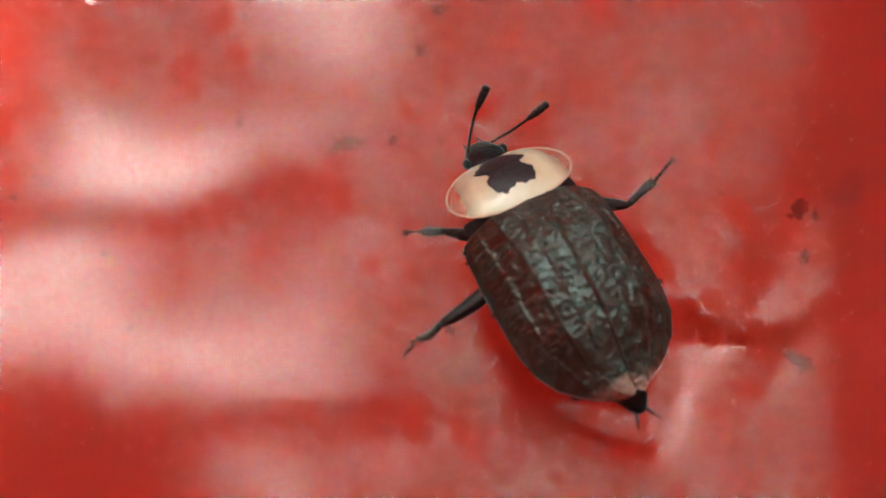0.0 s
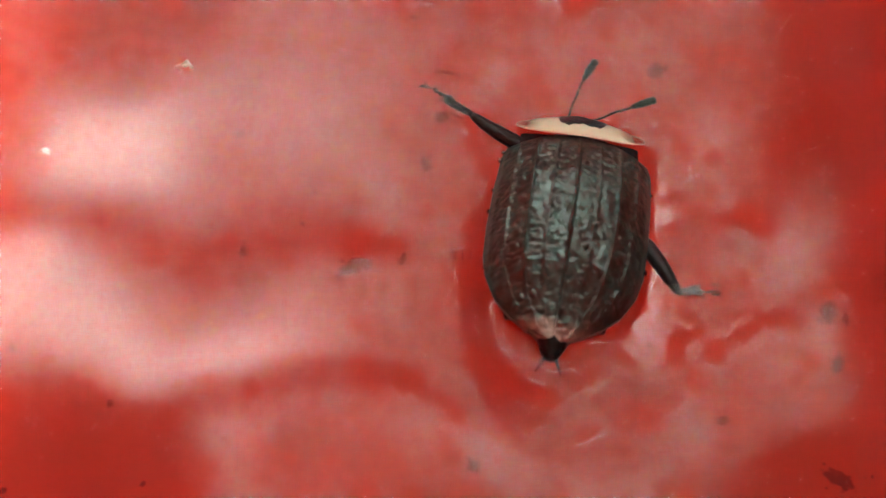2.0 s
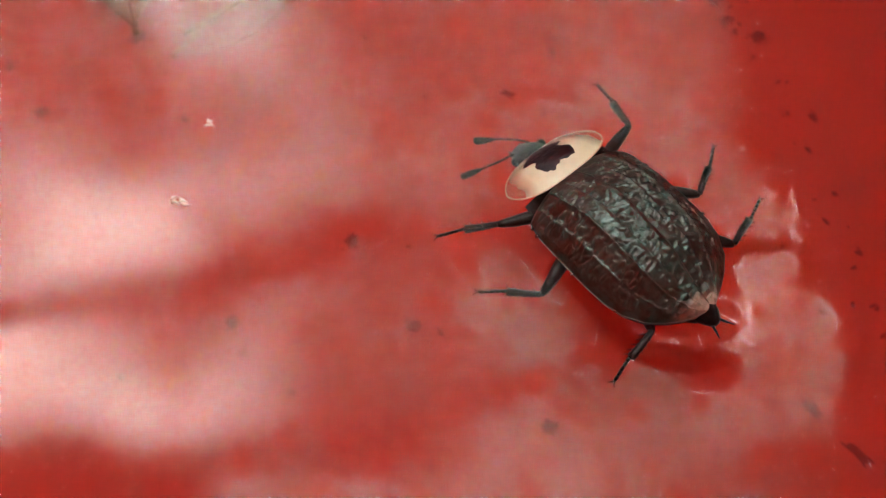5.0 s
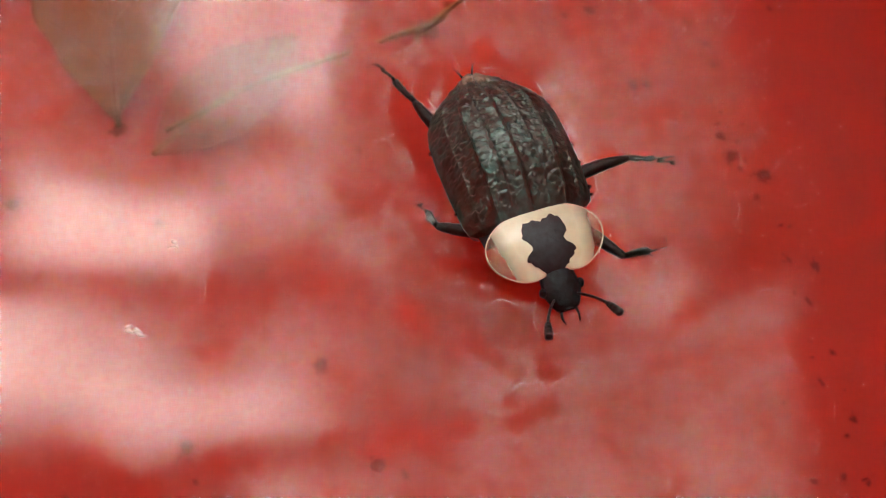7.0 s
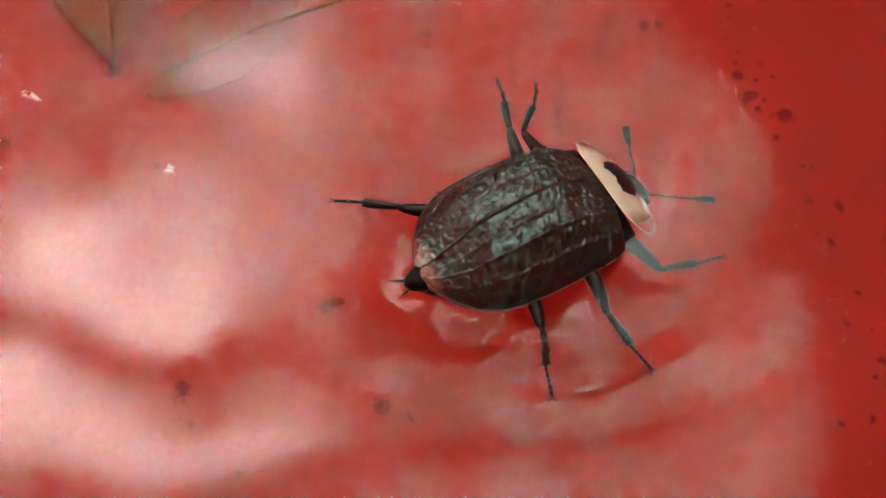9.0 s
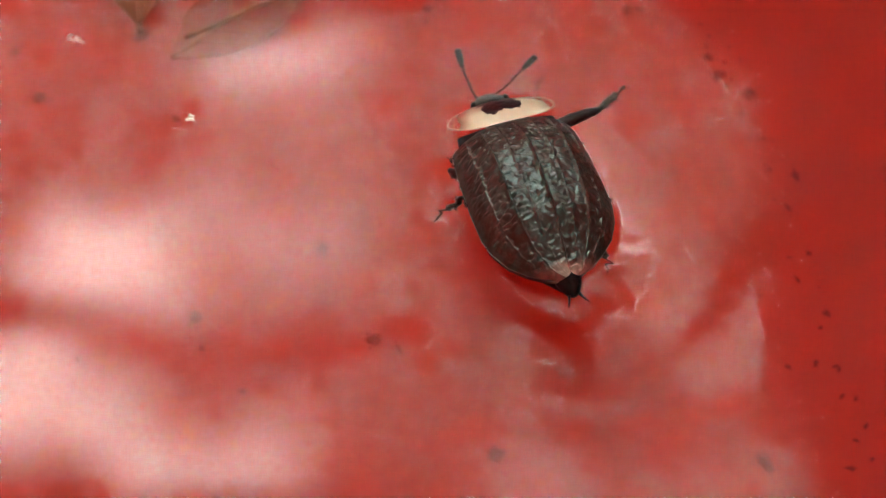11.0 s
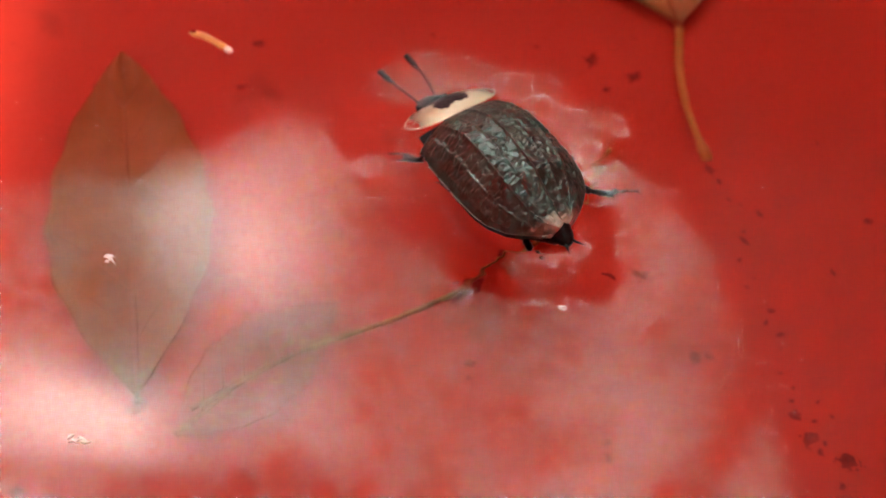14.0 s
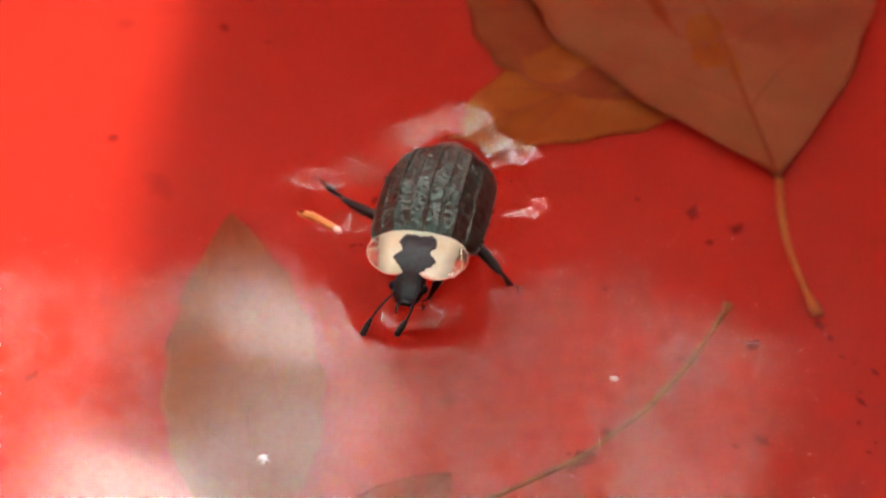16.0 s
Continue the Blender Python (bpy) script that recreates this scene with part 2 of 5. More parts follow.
def make_tub():
    """A thick-walled moulded tub: inner basin with flared sides, flat rim, outer skirt."""
    tub = new("plastic_tub")
    tagged(tub, "red plastic tub holding a shallow layer of water", "tub")
    # half-open loops from the floor's middle outward: offset from the basin's edge, height
    x0, x1, y0, y1 = -0.27, 0.108, -0.17, 0.315
    loops = [(-0.030, FLOOR_Z), (-0.022, FLOOR_Z), (-0.014, FLOOR_Z + 0.0006), (-0.008, FLOOR_Z + 0.003), (-0.003, FLOOR_Z + 0.009),
             (0.0, 0.0), (0.010, 0.09), (0.020, 0.18), (0.030, 0.286), (0.034, 0.297), (0.042, 0.301)]
    outer = [(0.048, 0.301), (0.055, 0.296), (0.056, 0.10), (0.058, GROUND_Z)]

    def ring(off, z, extra=0.0):
        pts, r, k = [], max(0.02, 0.045 + off), 10
        ax0, ax1, ay0, ay1 = x0 - off, x1 + off, y0 - off - extra, y1 + off + extra
        for cx, cy, a0 in ((ax1 - r, ay1 - r, 0), (ax0 + r, ay1 - r, 90), (ax0 + r, ay0 + r, 180), (ax1 - r, ay0 + r, 270)):
            for i in range(k + 1):
                w = radians(a0 + 90 * i / k)
                pts.append((cx + r * math.cos(w), cy + r * math.sin(w), z))
        return pts

    rings = [ring(o, z) for o, z in loops]
    n = len(rings[0])
    vs = [p for rg in rings for p in rg]
    fs = grid_faces(len(rings), n, wrap=True)
    # the floor in a fine sheet
    m = 60
    k = len(vs)
    rim = rings[0]
    cx, cy = (x0 + x1) / 2, (y0 + y1) / 2
    for i in range(1, m):
        s = 1 - i / m
        for p in rim:
            x, y = cx + (p[0] - cx) * s, cy + (p[1] - cy) * s
            vs.append((x, y, FLOOR_Z))
    prev = 0
    for i in range(m - 1):
        a = k + i * n
        for j in range(n):
            jj = (j + 1) % n
            fs.append((a + j, a + jj, prev + jj, prev + j))
        prev = a
    fs.append(tuple(prev + j for j in range(n)))
    mesh_object("basin", vs, fs, RED, tub)
    rings = [ring(0.042, 0.301)] + [ring(o, z, 0.065) for o, z in outer] + [ring(0.04, GROUND_Z, 0.06)]
    vs = [p for rg in rings for p in rg]
    fs = grid_faces(len(rings), n, wrap=True)
    fs.append(tuple((len(rings) - 1) * n + j for j in range(n)))
    mesh_object("skirt", vs, fs, RED, tub)
    return tub


# ---- water in two sheets: a disc that follows the beetle, and the wide sheet round it ----
DISC = 34.0
DENTS = [(7.0, 5.6, 2.3, 0.3, 1.25), (-4.9, 5.6, 2.6, 0.36, 0.9), (6.2, -6.0, 2.4, 0.34, 1.1), (-0.6, -7.2, 2.6, 0.3, 0.85), (-5.6, -5.2, 2.2, 0.3, 1.2), (-9.2, 1.0, 1.9, 0.28, 1.3), (11.4, 2.2, 2.9, 0.3, 0.8), (1.5, 7.6, 2.4, 0.24, 1.0)]


def body_distance(x, y):
    return max(0.0, (math.sqrt((x / 9.0) ** 2 + (y / 5.0) ** 2) - 1) * 6.0)


def near_height(x, y):
    """Water level beside the beetle in millimetres: meniscus, rings and the dents of the feet."""
    d = body_distance(x, y)
    w = math.atan2(y, x)
    h = -0.8 * math.exp(-d / 1.8)
    # slow, curling swell away from the body
    bend = 5.0 * noise.noise((x / 26.0, y / 26.0, 2.2))
    h += 0.34 * noise.noise(((x + bend) / 19.0, (y - bend) / 19.0, 1.3)) * (1 - math.exp(-d / 6.0))
    # rings running off the flanks, stronger in some directions
    side = 0.35 + 0.65 * max(0.0, noise.noise((1.6 * math.cos(w), 1.6 * math.sin(w), 4.4)) + 0.45)
    h += 0.055 * side * math.cos(2 * math.pi * (d - 0.5 * math.sin(2 * w + 0.7)) / 2.5) * math.exp(-d / 4.0) * (1 - math.exp(-d / 1.2))
    h += 0.018 * side * math.cos(2 * math.pi * (d + 0.3 * math.sin(3 * w)) / 0.95) * math.exp(-((d - 1.2) / 1.3) ** 2)
    for a, b, r, q, k in DENTS:
        e = math.hypot(x - a, (y - b) * k) * (1 + 0.10 * noise.noise((x / 5.0 + a, y / 5.0, b)))
        h += -q * math.exp(-(e / r) ** 2) + 0.022 * math.sin(3.6 * e + a) * math.exp(-((e - 1.8) / 1.3) ** 2)
    return h


def far_height(x, y):
    """Long, low swell in millimetres."""
    return 0.5 * noise.noise((x / 30.0, y / 38.0, 3.1)) + 0.07 * noise.noise((x / 13.0, y / 16.0, 7.7))


def make_water():
    na = 360
    radii = [0.0]
    while radii[-1] < DISC:
        radii.append(radii[-1] + (0.17 if radii[-1] < 17 else 0.17 + 0.03 * (radii[-1] - 17)))
    radii[-1] = DISC
    vs = [(0, 0, near_height(0, 0) * MM)]
    for r in radii[1:]:
        fade = 1.0 if r < 20 else 0.5 + 0.5 * math.cos(math.pi * min(1, (r - 20) / (DISC - 20)))
        for j in range(na):
            w = 2 * math.pi * j / na
            x, y = r * math.cos(w), r * math.sin(w)
            vs.append((x * MM, y * MM, near_height(x, y) * fade * MM))
    fs = [(0, 1 + j, 1 + (j + 1) % na) for j in range(na)]
    fs += [tuple(reversed(q)) for q in grid_faces(len(radii) - 1, na, wrap=True, start=1)]
    disc = mesh_object("water_ripples", vs, fs, WATER)
    tagged(disc, "clear water rippling round the swimming beetle", "water", kind="structure")
    # the wide sheet
    X0, X1, Y0, Y1 = -0.302, 0.108, -0.275, 0.318
    nr = 70
    vs = []
    for i in range(nr):
        s = (i / (nr - 1)) ** 1.5
        for j in range(na):
            w = 2 * math.pi * j / na
            c, q = math.cos(w), math.sin(w)
            k = min((X1 if c > 0 else X0) / c if abs(c) > 1e-6 else 9, (Y1 if q > 0 else Y0) / q if abs(q) > 1e-6 else 9)
            r = DISC * MM * (1 - s) + k * s
            x, y = r * c, r * q
            rise = min(1, (r / MM - DISC) / 12)
            vs.append((x, y, far_height(x / MM, y / MM) * rise * MM))
    wide = mesh_object("water", vs, [tuple(reversed(q)) for q in grid_faces(nr, na, wrap=True)], WATER)
    tagged(wide, "still clear water with low swell in the red tub", "water", kind="structure")
    for ob in (disc, wide):
        ob.visible_shadow = False
    return disc, wide


def make_foot_ripple(seed):
    """A small round swelling of the water that a foot pushes up, with finer rings inside it."""
    rng = random.Random(seed)
    na, radius = 72, rng.uniform(1.9, 2.3)
    n, k, off = 34, rng.uniform(1.15, 1.5), rng.uniform(0, 6)
    vs = [(0, 0, 0.05 * MM)]
    for i in range(1, n + 1):
        q = i / n
        for j in range(na):
            w = 2 * math.pi * j / na
            r = q * radius * (1 + 0.10 * math.sin(2 * w + off) + 0.06 * math.sin(3 * w + 2 * off))
            lift = 0.02 + 0.15 * math.exp(-((q - 0.52) / 0.2) ** 2) * (1 + 0.35 * math.sin(w + off)) + 0.03 * math.sin(q * 19 + off) * (1 - q) ** 0.6
            vs.append((r * math.cos(w) * k * MM, r * math.sin(w) / k * MM, (lift * min(1, (1 - q) * 6) + 0.03) * MM))
    fs = [(0, 1 + j, 1 + (j + 1) % na) for j in range(na)]
    fs += [tuple(reversed(q)) for q in grid_faces(n, na, wrap=True, start=1)]
    ob = mesh_object("water_ring", vs, fs, WATER)
    tagged(ob, "small round ripple raised by the beetle's foot", "water", kind="structure")
    ob.visible_shadow = False
    return ob


# ---- the beetle: x forward, y to its left, millimetres from the middle of its back ----
ELYTRA_LENGTH = 13.0


def elytra_half_width(s):
    """Half width along the back, s from 0 at the shoulders to 1 at the tip."""
    return interp(s, [0, 0.03, 0.1, 0.3, 0.5, 0.65, 0.75, 0.85, 0.92, 0.97, 1.0], [4.1, 4.6, 4.85, 5.03, 5.08, 5.0, 4.68, 3.9, 2.85, 1.75, 0.8])


def make_elytron(parent, side):
    nu, nv = 250, 112
    vs = []
    for i in range(nu):
        s = i / (nu - 1)
        hw = elytra_half_width(s)
        for j in range(nv):
            v = j / (nv - 1)
            y = hw * v
            x = ELYTRA_LENGTH * (0.5 - s) + 0.5 * (1 - s) - 0.25 * math.sin(v * math.pi) * (s > 0.93) - 0.9 * v * v * (1 - s) ** 6 * 0.6
            crown = 4.1 * (0.55 + 0.45 * math.sin(math.pi * min(1, 0.18 + s * 0.86))) * (1 - 0.55 * max(0, s - 0.72) / 0.28)
            crown *= 0.42 + 0.58 * min(1, s / 0.3) ** 0.6
            z = -0.35 + crown * interp(v, [0, 0.3, 0.53, 0.60, 0.80, 0.93, 1], [1.0, 0.95, 0.885, 0.82, 0.53, 0.27, 0.04])
            # seam, ridges and granules
            f = min(1, (1 - v) * 6) * min(1, s * 8)
            ridge = 0.16 * math.exp(-(v / 0.016) ** 2)
            for at, amp in ((0.28, 0.09), (0.54, 0.2), (0.79, 0.12)):
                ridge += amp * math.exp(-((v - at * (1 - 0.06 * s)) / 0.018) ** 2) * (1 - s ** 4)
                # a row of pits beside each ridge
                ridge -= 0.10 * math.exp(-((v - at * (1 - 0.06 * s) + 0.05) / 0.022) ** 2) * max(0.0, math.sin(x * 11.0 + at * 9)) * (1 - s ** 4)
            p = Vector((x, y * side, side * 4.0))
            p += 0.22 * Vector((noise.noise(p * 1.7), noise.noise(p * 1.7 + Vector((7, 0, 0))), 0))
            # swollen granules parted by pits on the flanks, flatter pitted plates along the middle
            d1 = noise.voronoi(Vector((p.x * 2.5, p.y * 2.0, side * 4.0)))[0]
            d2 = noise.voronoi(Vector((p.x * 1.9, p.y * 1.9, side * 9.0)))[0]
            lump = max(0.0, 1 - (d1[0] / 0.62) ** 2)
            pit = math.exp(-(d2[0] / 0.26) ** 2)
            inner = min(1.0, max(0.0, (0.56 - v) / 0.06))
            swell = 0.75 + 0.7 * noise.noise(p * 0.55)
            rough_part = 0.21 * (lump - 0.5) * swell - 0.13 * pit + 0.05 * noise.noise(p * 3.6)
            smooth_part = 0.12 * (lump - 0.5) * swell - 0.16 * pit + 0.04 * noise.noise(p * 3.0)
            z += f * (ridge + smooth_part * inner + rough_part * (1 - inner))
            if v > 0.93:
                z += 0.10 * ((v - 0.93) / 0.07)
            vs.append((x * MM, y * side * MM, z * MM))
    fs = grid_faces(nu, nv)
    if side > 0:
        fs = [tuple(reversed(q)) for q in fs]
    # folded rim under the margin
    k = len(vs)
    for i in range(nu):
        x, y, z = vs[i * nv + nv - 1]
        vs.append((x, y * 0.97, z - 0.5 * MM))
    for i in range(nu - 1):
        a, b = i * nv + nv - 1, (i + 1) * nv + nv - 1
        q = (a, b, k + i + 1, k + i)
        fs.append(q if side < 0 else tuple(reversed(q)))
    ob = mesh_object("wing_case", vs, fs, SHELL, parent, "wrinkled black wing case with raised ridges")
    return ob


def dome(outline, height, n=20, base=0.0, sink=0.15, relief=0.0, power=2.0):
    """A domed plate over an outline given as (x, y) in millimetres; height may vary with noise."""
    m = len(outline)
    cx = sum(p[0] for p in outline) / m
    cy = sum(p[1] for p in outline) / m
    vs = [(cx * MM, cy * MM, (base + height) * MM)]
    for i in range(1, n + 1):
        s = i / n
        for p in outline:
            x, y = cx + (p[0] - cx) * s, cy + (p[1] - cy) * s
            z = base + height * (1 - s ** power) + relief * noise.noise((x * 2, y * 2, 5))
            vs.append((x * MM, y * MM, z * MM))
    fs = [(0, 1 + j, 1 + (j + 1) % m) for j in range(m)]
    for i in range(n - 1):
        for j in range(m):
            a, b = 1 + i * m + j, 1 + i * m + (j + 1) % m
            fs.append((a, a + m, b + m, b))
    k = len(vs)
    for p in outline:
        x, y = cx + (p[0] - cx) * 0.96, cy + (p[1] - cy) * 0.96
        vs.append((x * MM, y * MM, (base - sink) * MM))
    last = 1 + (n - 1) * m
    for j in range(m):
        jj = (j + 1) % m
        fs.append((last + j, k + j, k + jj, last + jj))
    fs.append(tuple(k + j for j in reversed(range(m))))
    return vs, fs


def shield_outline(n=64):
    """Pronotum seen from above, hinge at x = 0, front towards +x."""
    pts = []
    for k in range(n):
        w = 2 * math.pi * k / n
        c, s = math.cos(w), math.sin(w)
        x = 2.55 + (2.9 * c if c > 0 else 2.6 * c)
        y = 4.3 * math.copysign(abs(s) ** 0.85, s)
        if c > 0:
            x -= 0.55 * math.exp(-((y) / 1.5) ** 2)
            x -= 0.02 * y * y * c
        pts.append((x, y))
    return pts


def shield_z(x, y):
    return 0.12 + 1.15 * max(0.0, 1 - ((x - 2.2) / 3.3) ** 2 - (y / 4.7) ** 2) ** 1.1


ANTENNA = 4.6
feelers = {}


def make_pronotum(parent):
    out = shield_outline()
    n, m = 26, len(out)
    cx, cy = 2.4, 0.0
    vs = [(cx * MM, 0, shield_z(cx, 0) * MM)]
    for i in range(1, n + 1):
        s = i / n
        for p in out:
            x, y = cx + (p[0] - cx) * s, p[1] * s
            z = shield_z(x, y) + 0.03 * noise.noise((x * 1.5, y * 1.5, 2)) - (0.06 if i == n else 0)
            vs.append((x * MM, y * MM, z * MM))
    fs = [(0, 1 + j, 1 + (j + 1) % m) for j in range(m)]
    for i in range(n - 1):
        for j in range(m):
            a, b = 1 + i * m + j, 1 + i * m + (j + 1) % m
            fs.append((a, a + m, b + m, b))
    shield = mesh_object("pronotum", vs, fs, CREAM, parent, "cream translucent shield behind the head")
    # thick rounded rim
    loop = [(cx + (p[0] - cx) * 0.985, p[1] * 0.985) for p in out]
    path = [(x * MM, y * MM, (shield_z(x, y) - 0.02) * MM) for x, y in loop]
    path.append(path[0])
    v, f = tube(path, [0.035 * MM] * len(path), 6, False)
    mesh_object("rim", v, f, CREAM_RIM, shield, "pale cream rim")
    # lobed black marking: two round lobes behind, a waist, two lobes in front
    half = [(4.95, 0.0), (4.92, 0.45), (4.75, 0.85), (4.4, 1.1), (4.12, 1.6), (3.85, 1.9), (3.5, 1.88), (3.28, 1.62), (3.12, 1.3), (2.85, 1.32), (2.5, 1.6),
            (2.1, 1.78), (1.65, 1.68), (1.25, 1.35), (1.05, 0.95), (1.1, 0.5), (1.32, 0.18), (1.42, 0.0)]
    ring = half + [(x, -y) for x, y in reversed(half[1:-1])]
    ol = []
    for k in range(72):
        u = k / 72 * len(ring)
        i, q = int(u), u - int(u)
        (ax, ay), (bx, by) = ring[i], ring[(i + 1) % len(ring)]
        x, y = ax + (bx - ax) * q, ay + (by - ay) * q
        g = 1 + 0.15 * noise.noise((x * 2.6, y * 2.6, 9))
        ol.append((2.75 + (x - 2.75) * g * 1.04, y * g * 0.9))
    vs = [(2.75 * MM, 0, (shield_z(2.75, 0) + 0.06) * MM)]
    for i in range(1, 13):
        s = i / 12
        for p in ol:
            x, y = 2.75 + (p[0] - 2.75) * s, p[1] * s
            lift = 0.06 + 0.05 * noise.noise((x * 2.5, y * 2.5, 4)) * (1 - s) - 0.05 * (s > 0.99)
            vs.append((x * MM, y * MM, (shield_z(x, y) + lift) * MM))
    fs = [(0, 1 + j, 1 + (j + 1) % 72) for j in range(72)]
    for i in range(11):
        for j in range(72):
            a, b = 1 + i * 72 + j, 1 + i * 72 + (j + 1) % 72
            fs.append((a, a + 72, b + 72, b))
    mesh_object("dark_marking", vs, fs, PATCH, shield, "black lobed marking")
    # head with jaws and feelers
    hv = []
    prof = [(4.4, 0.9), (4.9, 1.15), (5.5, 1.2), (6.0, 1.3), (6.5, 1.12), (7.0, 0.95), (7.35, 0.75), (7.5, 0.35)]
    for x, r in prof:
        for k in range(20):
            w = 2 * math.pi * k / 20
            hv.append(((x + 0.05 * noise.noise((x, w, 0))) * MM, 1.1 * r * math.cos(w) * MM, (-0.15 - 0.12 * (x - 5) + 0.62 * r * math.sin(w)) * MM))
    hf = grid_faces(len(prof), 20, wrap=True)
    hf.append(tuple(range(20)))
    hf.append(tuple(range(len(hv) - 1, len(hv) - 21, -1)))
    mesh_object("head", hv, hf, BLACK, shield, "small black head")
    for s in (1, -1):
        eye = [(5.95 * MM + 0.35 * MM * math.sin(a) * math.cos(b), s * 1.36 * MM + 0.28 * MM * math.sin(a) * math.sin(b), (-0.1 + 0.4 * math.cos(a)) * MM)
               for a in [math.pi * i / 6 for i in range(7)] for b in [2 * math.pi * j / 10 for j in range(10)]]
        mesh_object("eye", eye, grid_faces(7, 10, wrap=True), BLACK, shield)
        jaw = tube([(7.3 * MM, s * 0.5 * MM, -0.5 * MM), (7.9 * MM, s * 0.62 * MM, -0.6 * MM), (8.4 * MM, s * 0.5 * MM, -0.7 * MM)],
                   [0.14 * MM, 0.1 * MM, 0.04 * MM], 6)
        mesh_object("mouth_feeler", *jaw, LEG, shield)
    # feelers along +x from their root: thin jointed stalk, then a club of broad rings
    for sd in (1, -1):
        pts, rad, n = [], [], 40
        for i in range(n + 1):
            q = i / n
            joint = abs(math.sin(q * math.pi * 11))
            r = 0.075 + 0.03 * joint
            if q > 0.64:
                r = 0.10 + 0.13 * math.sin(min(1, (q - 0.64) / 0.22) * math.pi * 0.55) + 0.07 * joint
            if i == n:
                r *= 0.4
            pts.append((ANTENNA * q * MM, sd * 0.25 * math.sin(q * math.pi) * MM, 0.10 * math.sin(q * 3.0) * MM))
            rad.append(r * MM)
        feelers["L" if sd > 0 else "R"] = mesh_object("antenna", *tube(pts, rad, 8), LEG, shield, "clubbed black antenna")
    return shield


def make_leg_pieces(parent):
    """Upper leg with the lower leg and foot hinged at its end, pointing along +x."""
    f = [0.0, 0.5, 1.4, 2.6, 3.8, 4.6, 5.0]
    r = [0.26, 0.42, 0.52, 0.5, 0.42, 0.32, 0.22]
    femur = mesh_object("leg", *tube([(x * MM, 0.16 * math.sin(x * 0.63) * MM, 0.10 * math.sin(x) * MM) for x in f], [q * MM for q in r], 8), LEG, parent, "spiny black leg")
    t = [0.0, 0.25, 0.8, 1.4, 2.0, 2.42, 2.5]
    rr = [0.22, 0.26, 0.27, 0.3, 0.33, 0.34, 0.15]
    pieces = [tube([(x * MM, 0.08 * math.sin(x) * MM, 0) for x in t], [q * 0.88 * MM for q in rr], 8)]
    for k in range(5):
        x0 = 2.45 + k * 0.39
        pieces.append(tube([(x0 * MM, 0.05 * k * MM, 0), ((x0 + 0.25) * MM, (0.05 * k + 0.03) * MM, 0), ((x0 + 0.41) * MM, 0.05 * (k + 1) * MM, 0)],
                           [0.09 * MM, 0.15 * MM, 0.08 * MM], 6))
    for s in (1, -1):
        pieces.append(tube([(4.4 * MM, 0.25 * MM, 0), (4.68 * MM, (0.25 + 0.15 * s) * MM, 0), (4.82 * MM, (0.25 + 0.32 * s) * MM, -0.1 * MM)],
                           [0.07 * MM, 0.05 * MM, 0.02 * MM], 5))
        for k in range(5):
            x0 = 0.5 + 0.45 * k
            pieces.append(tube([(x0 * MM, 0.18 * s * MM, 0), ((x0 + 0.3) * MM, 0.5 * s * MM, 0)], [0.05 * MM, 0.015 * MM], 4))
    shin = mesh_object("shin", *join(*pieces), LEG, femur)
    shin.location = (5.0 * MM, 0, 0)
    return femur, shin


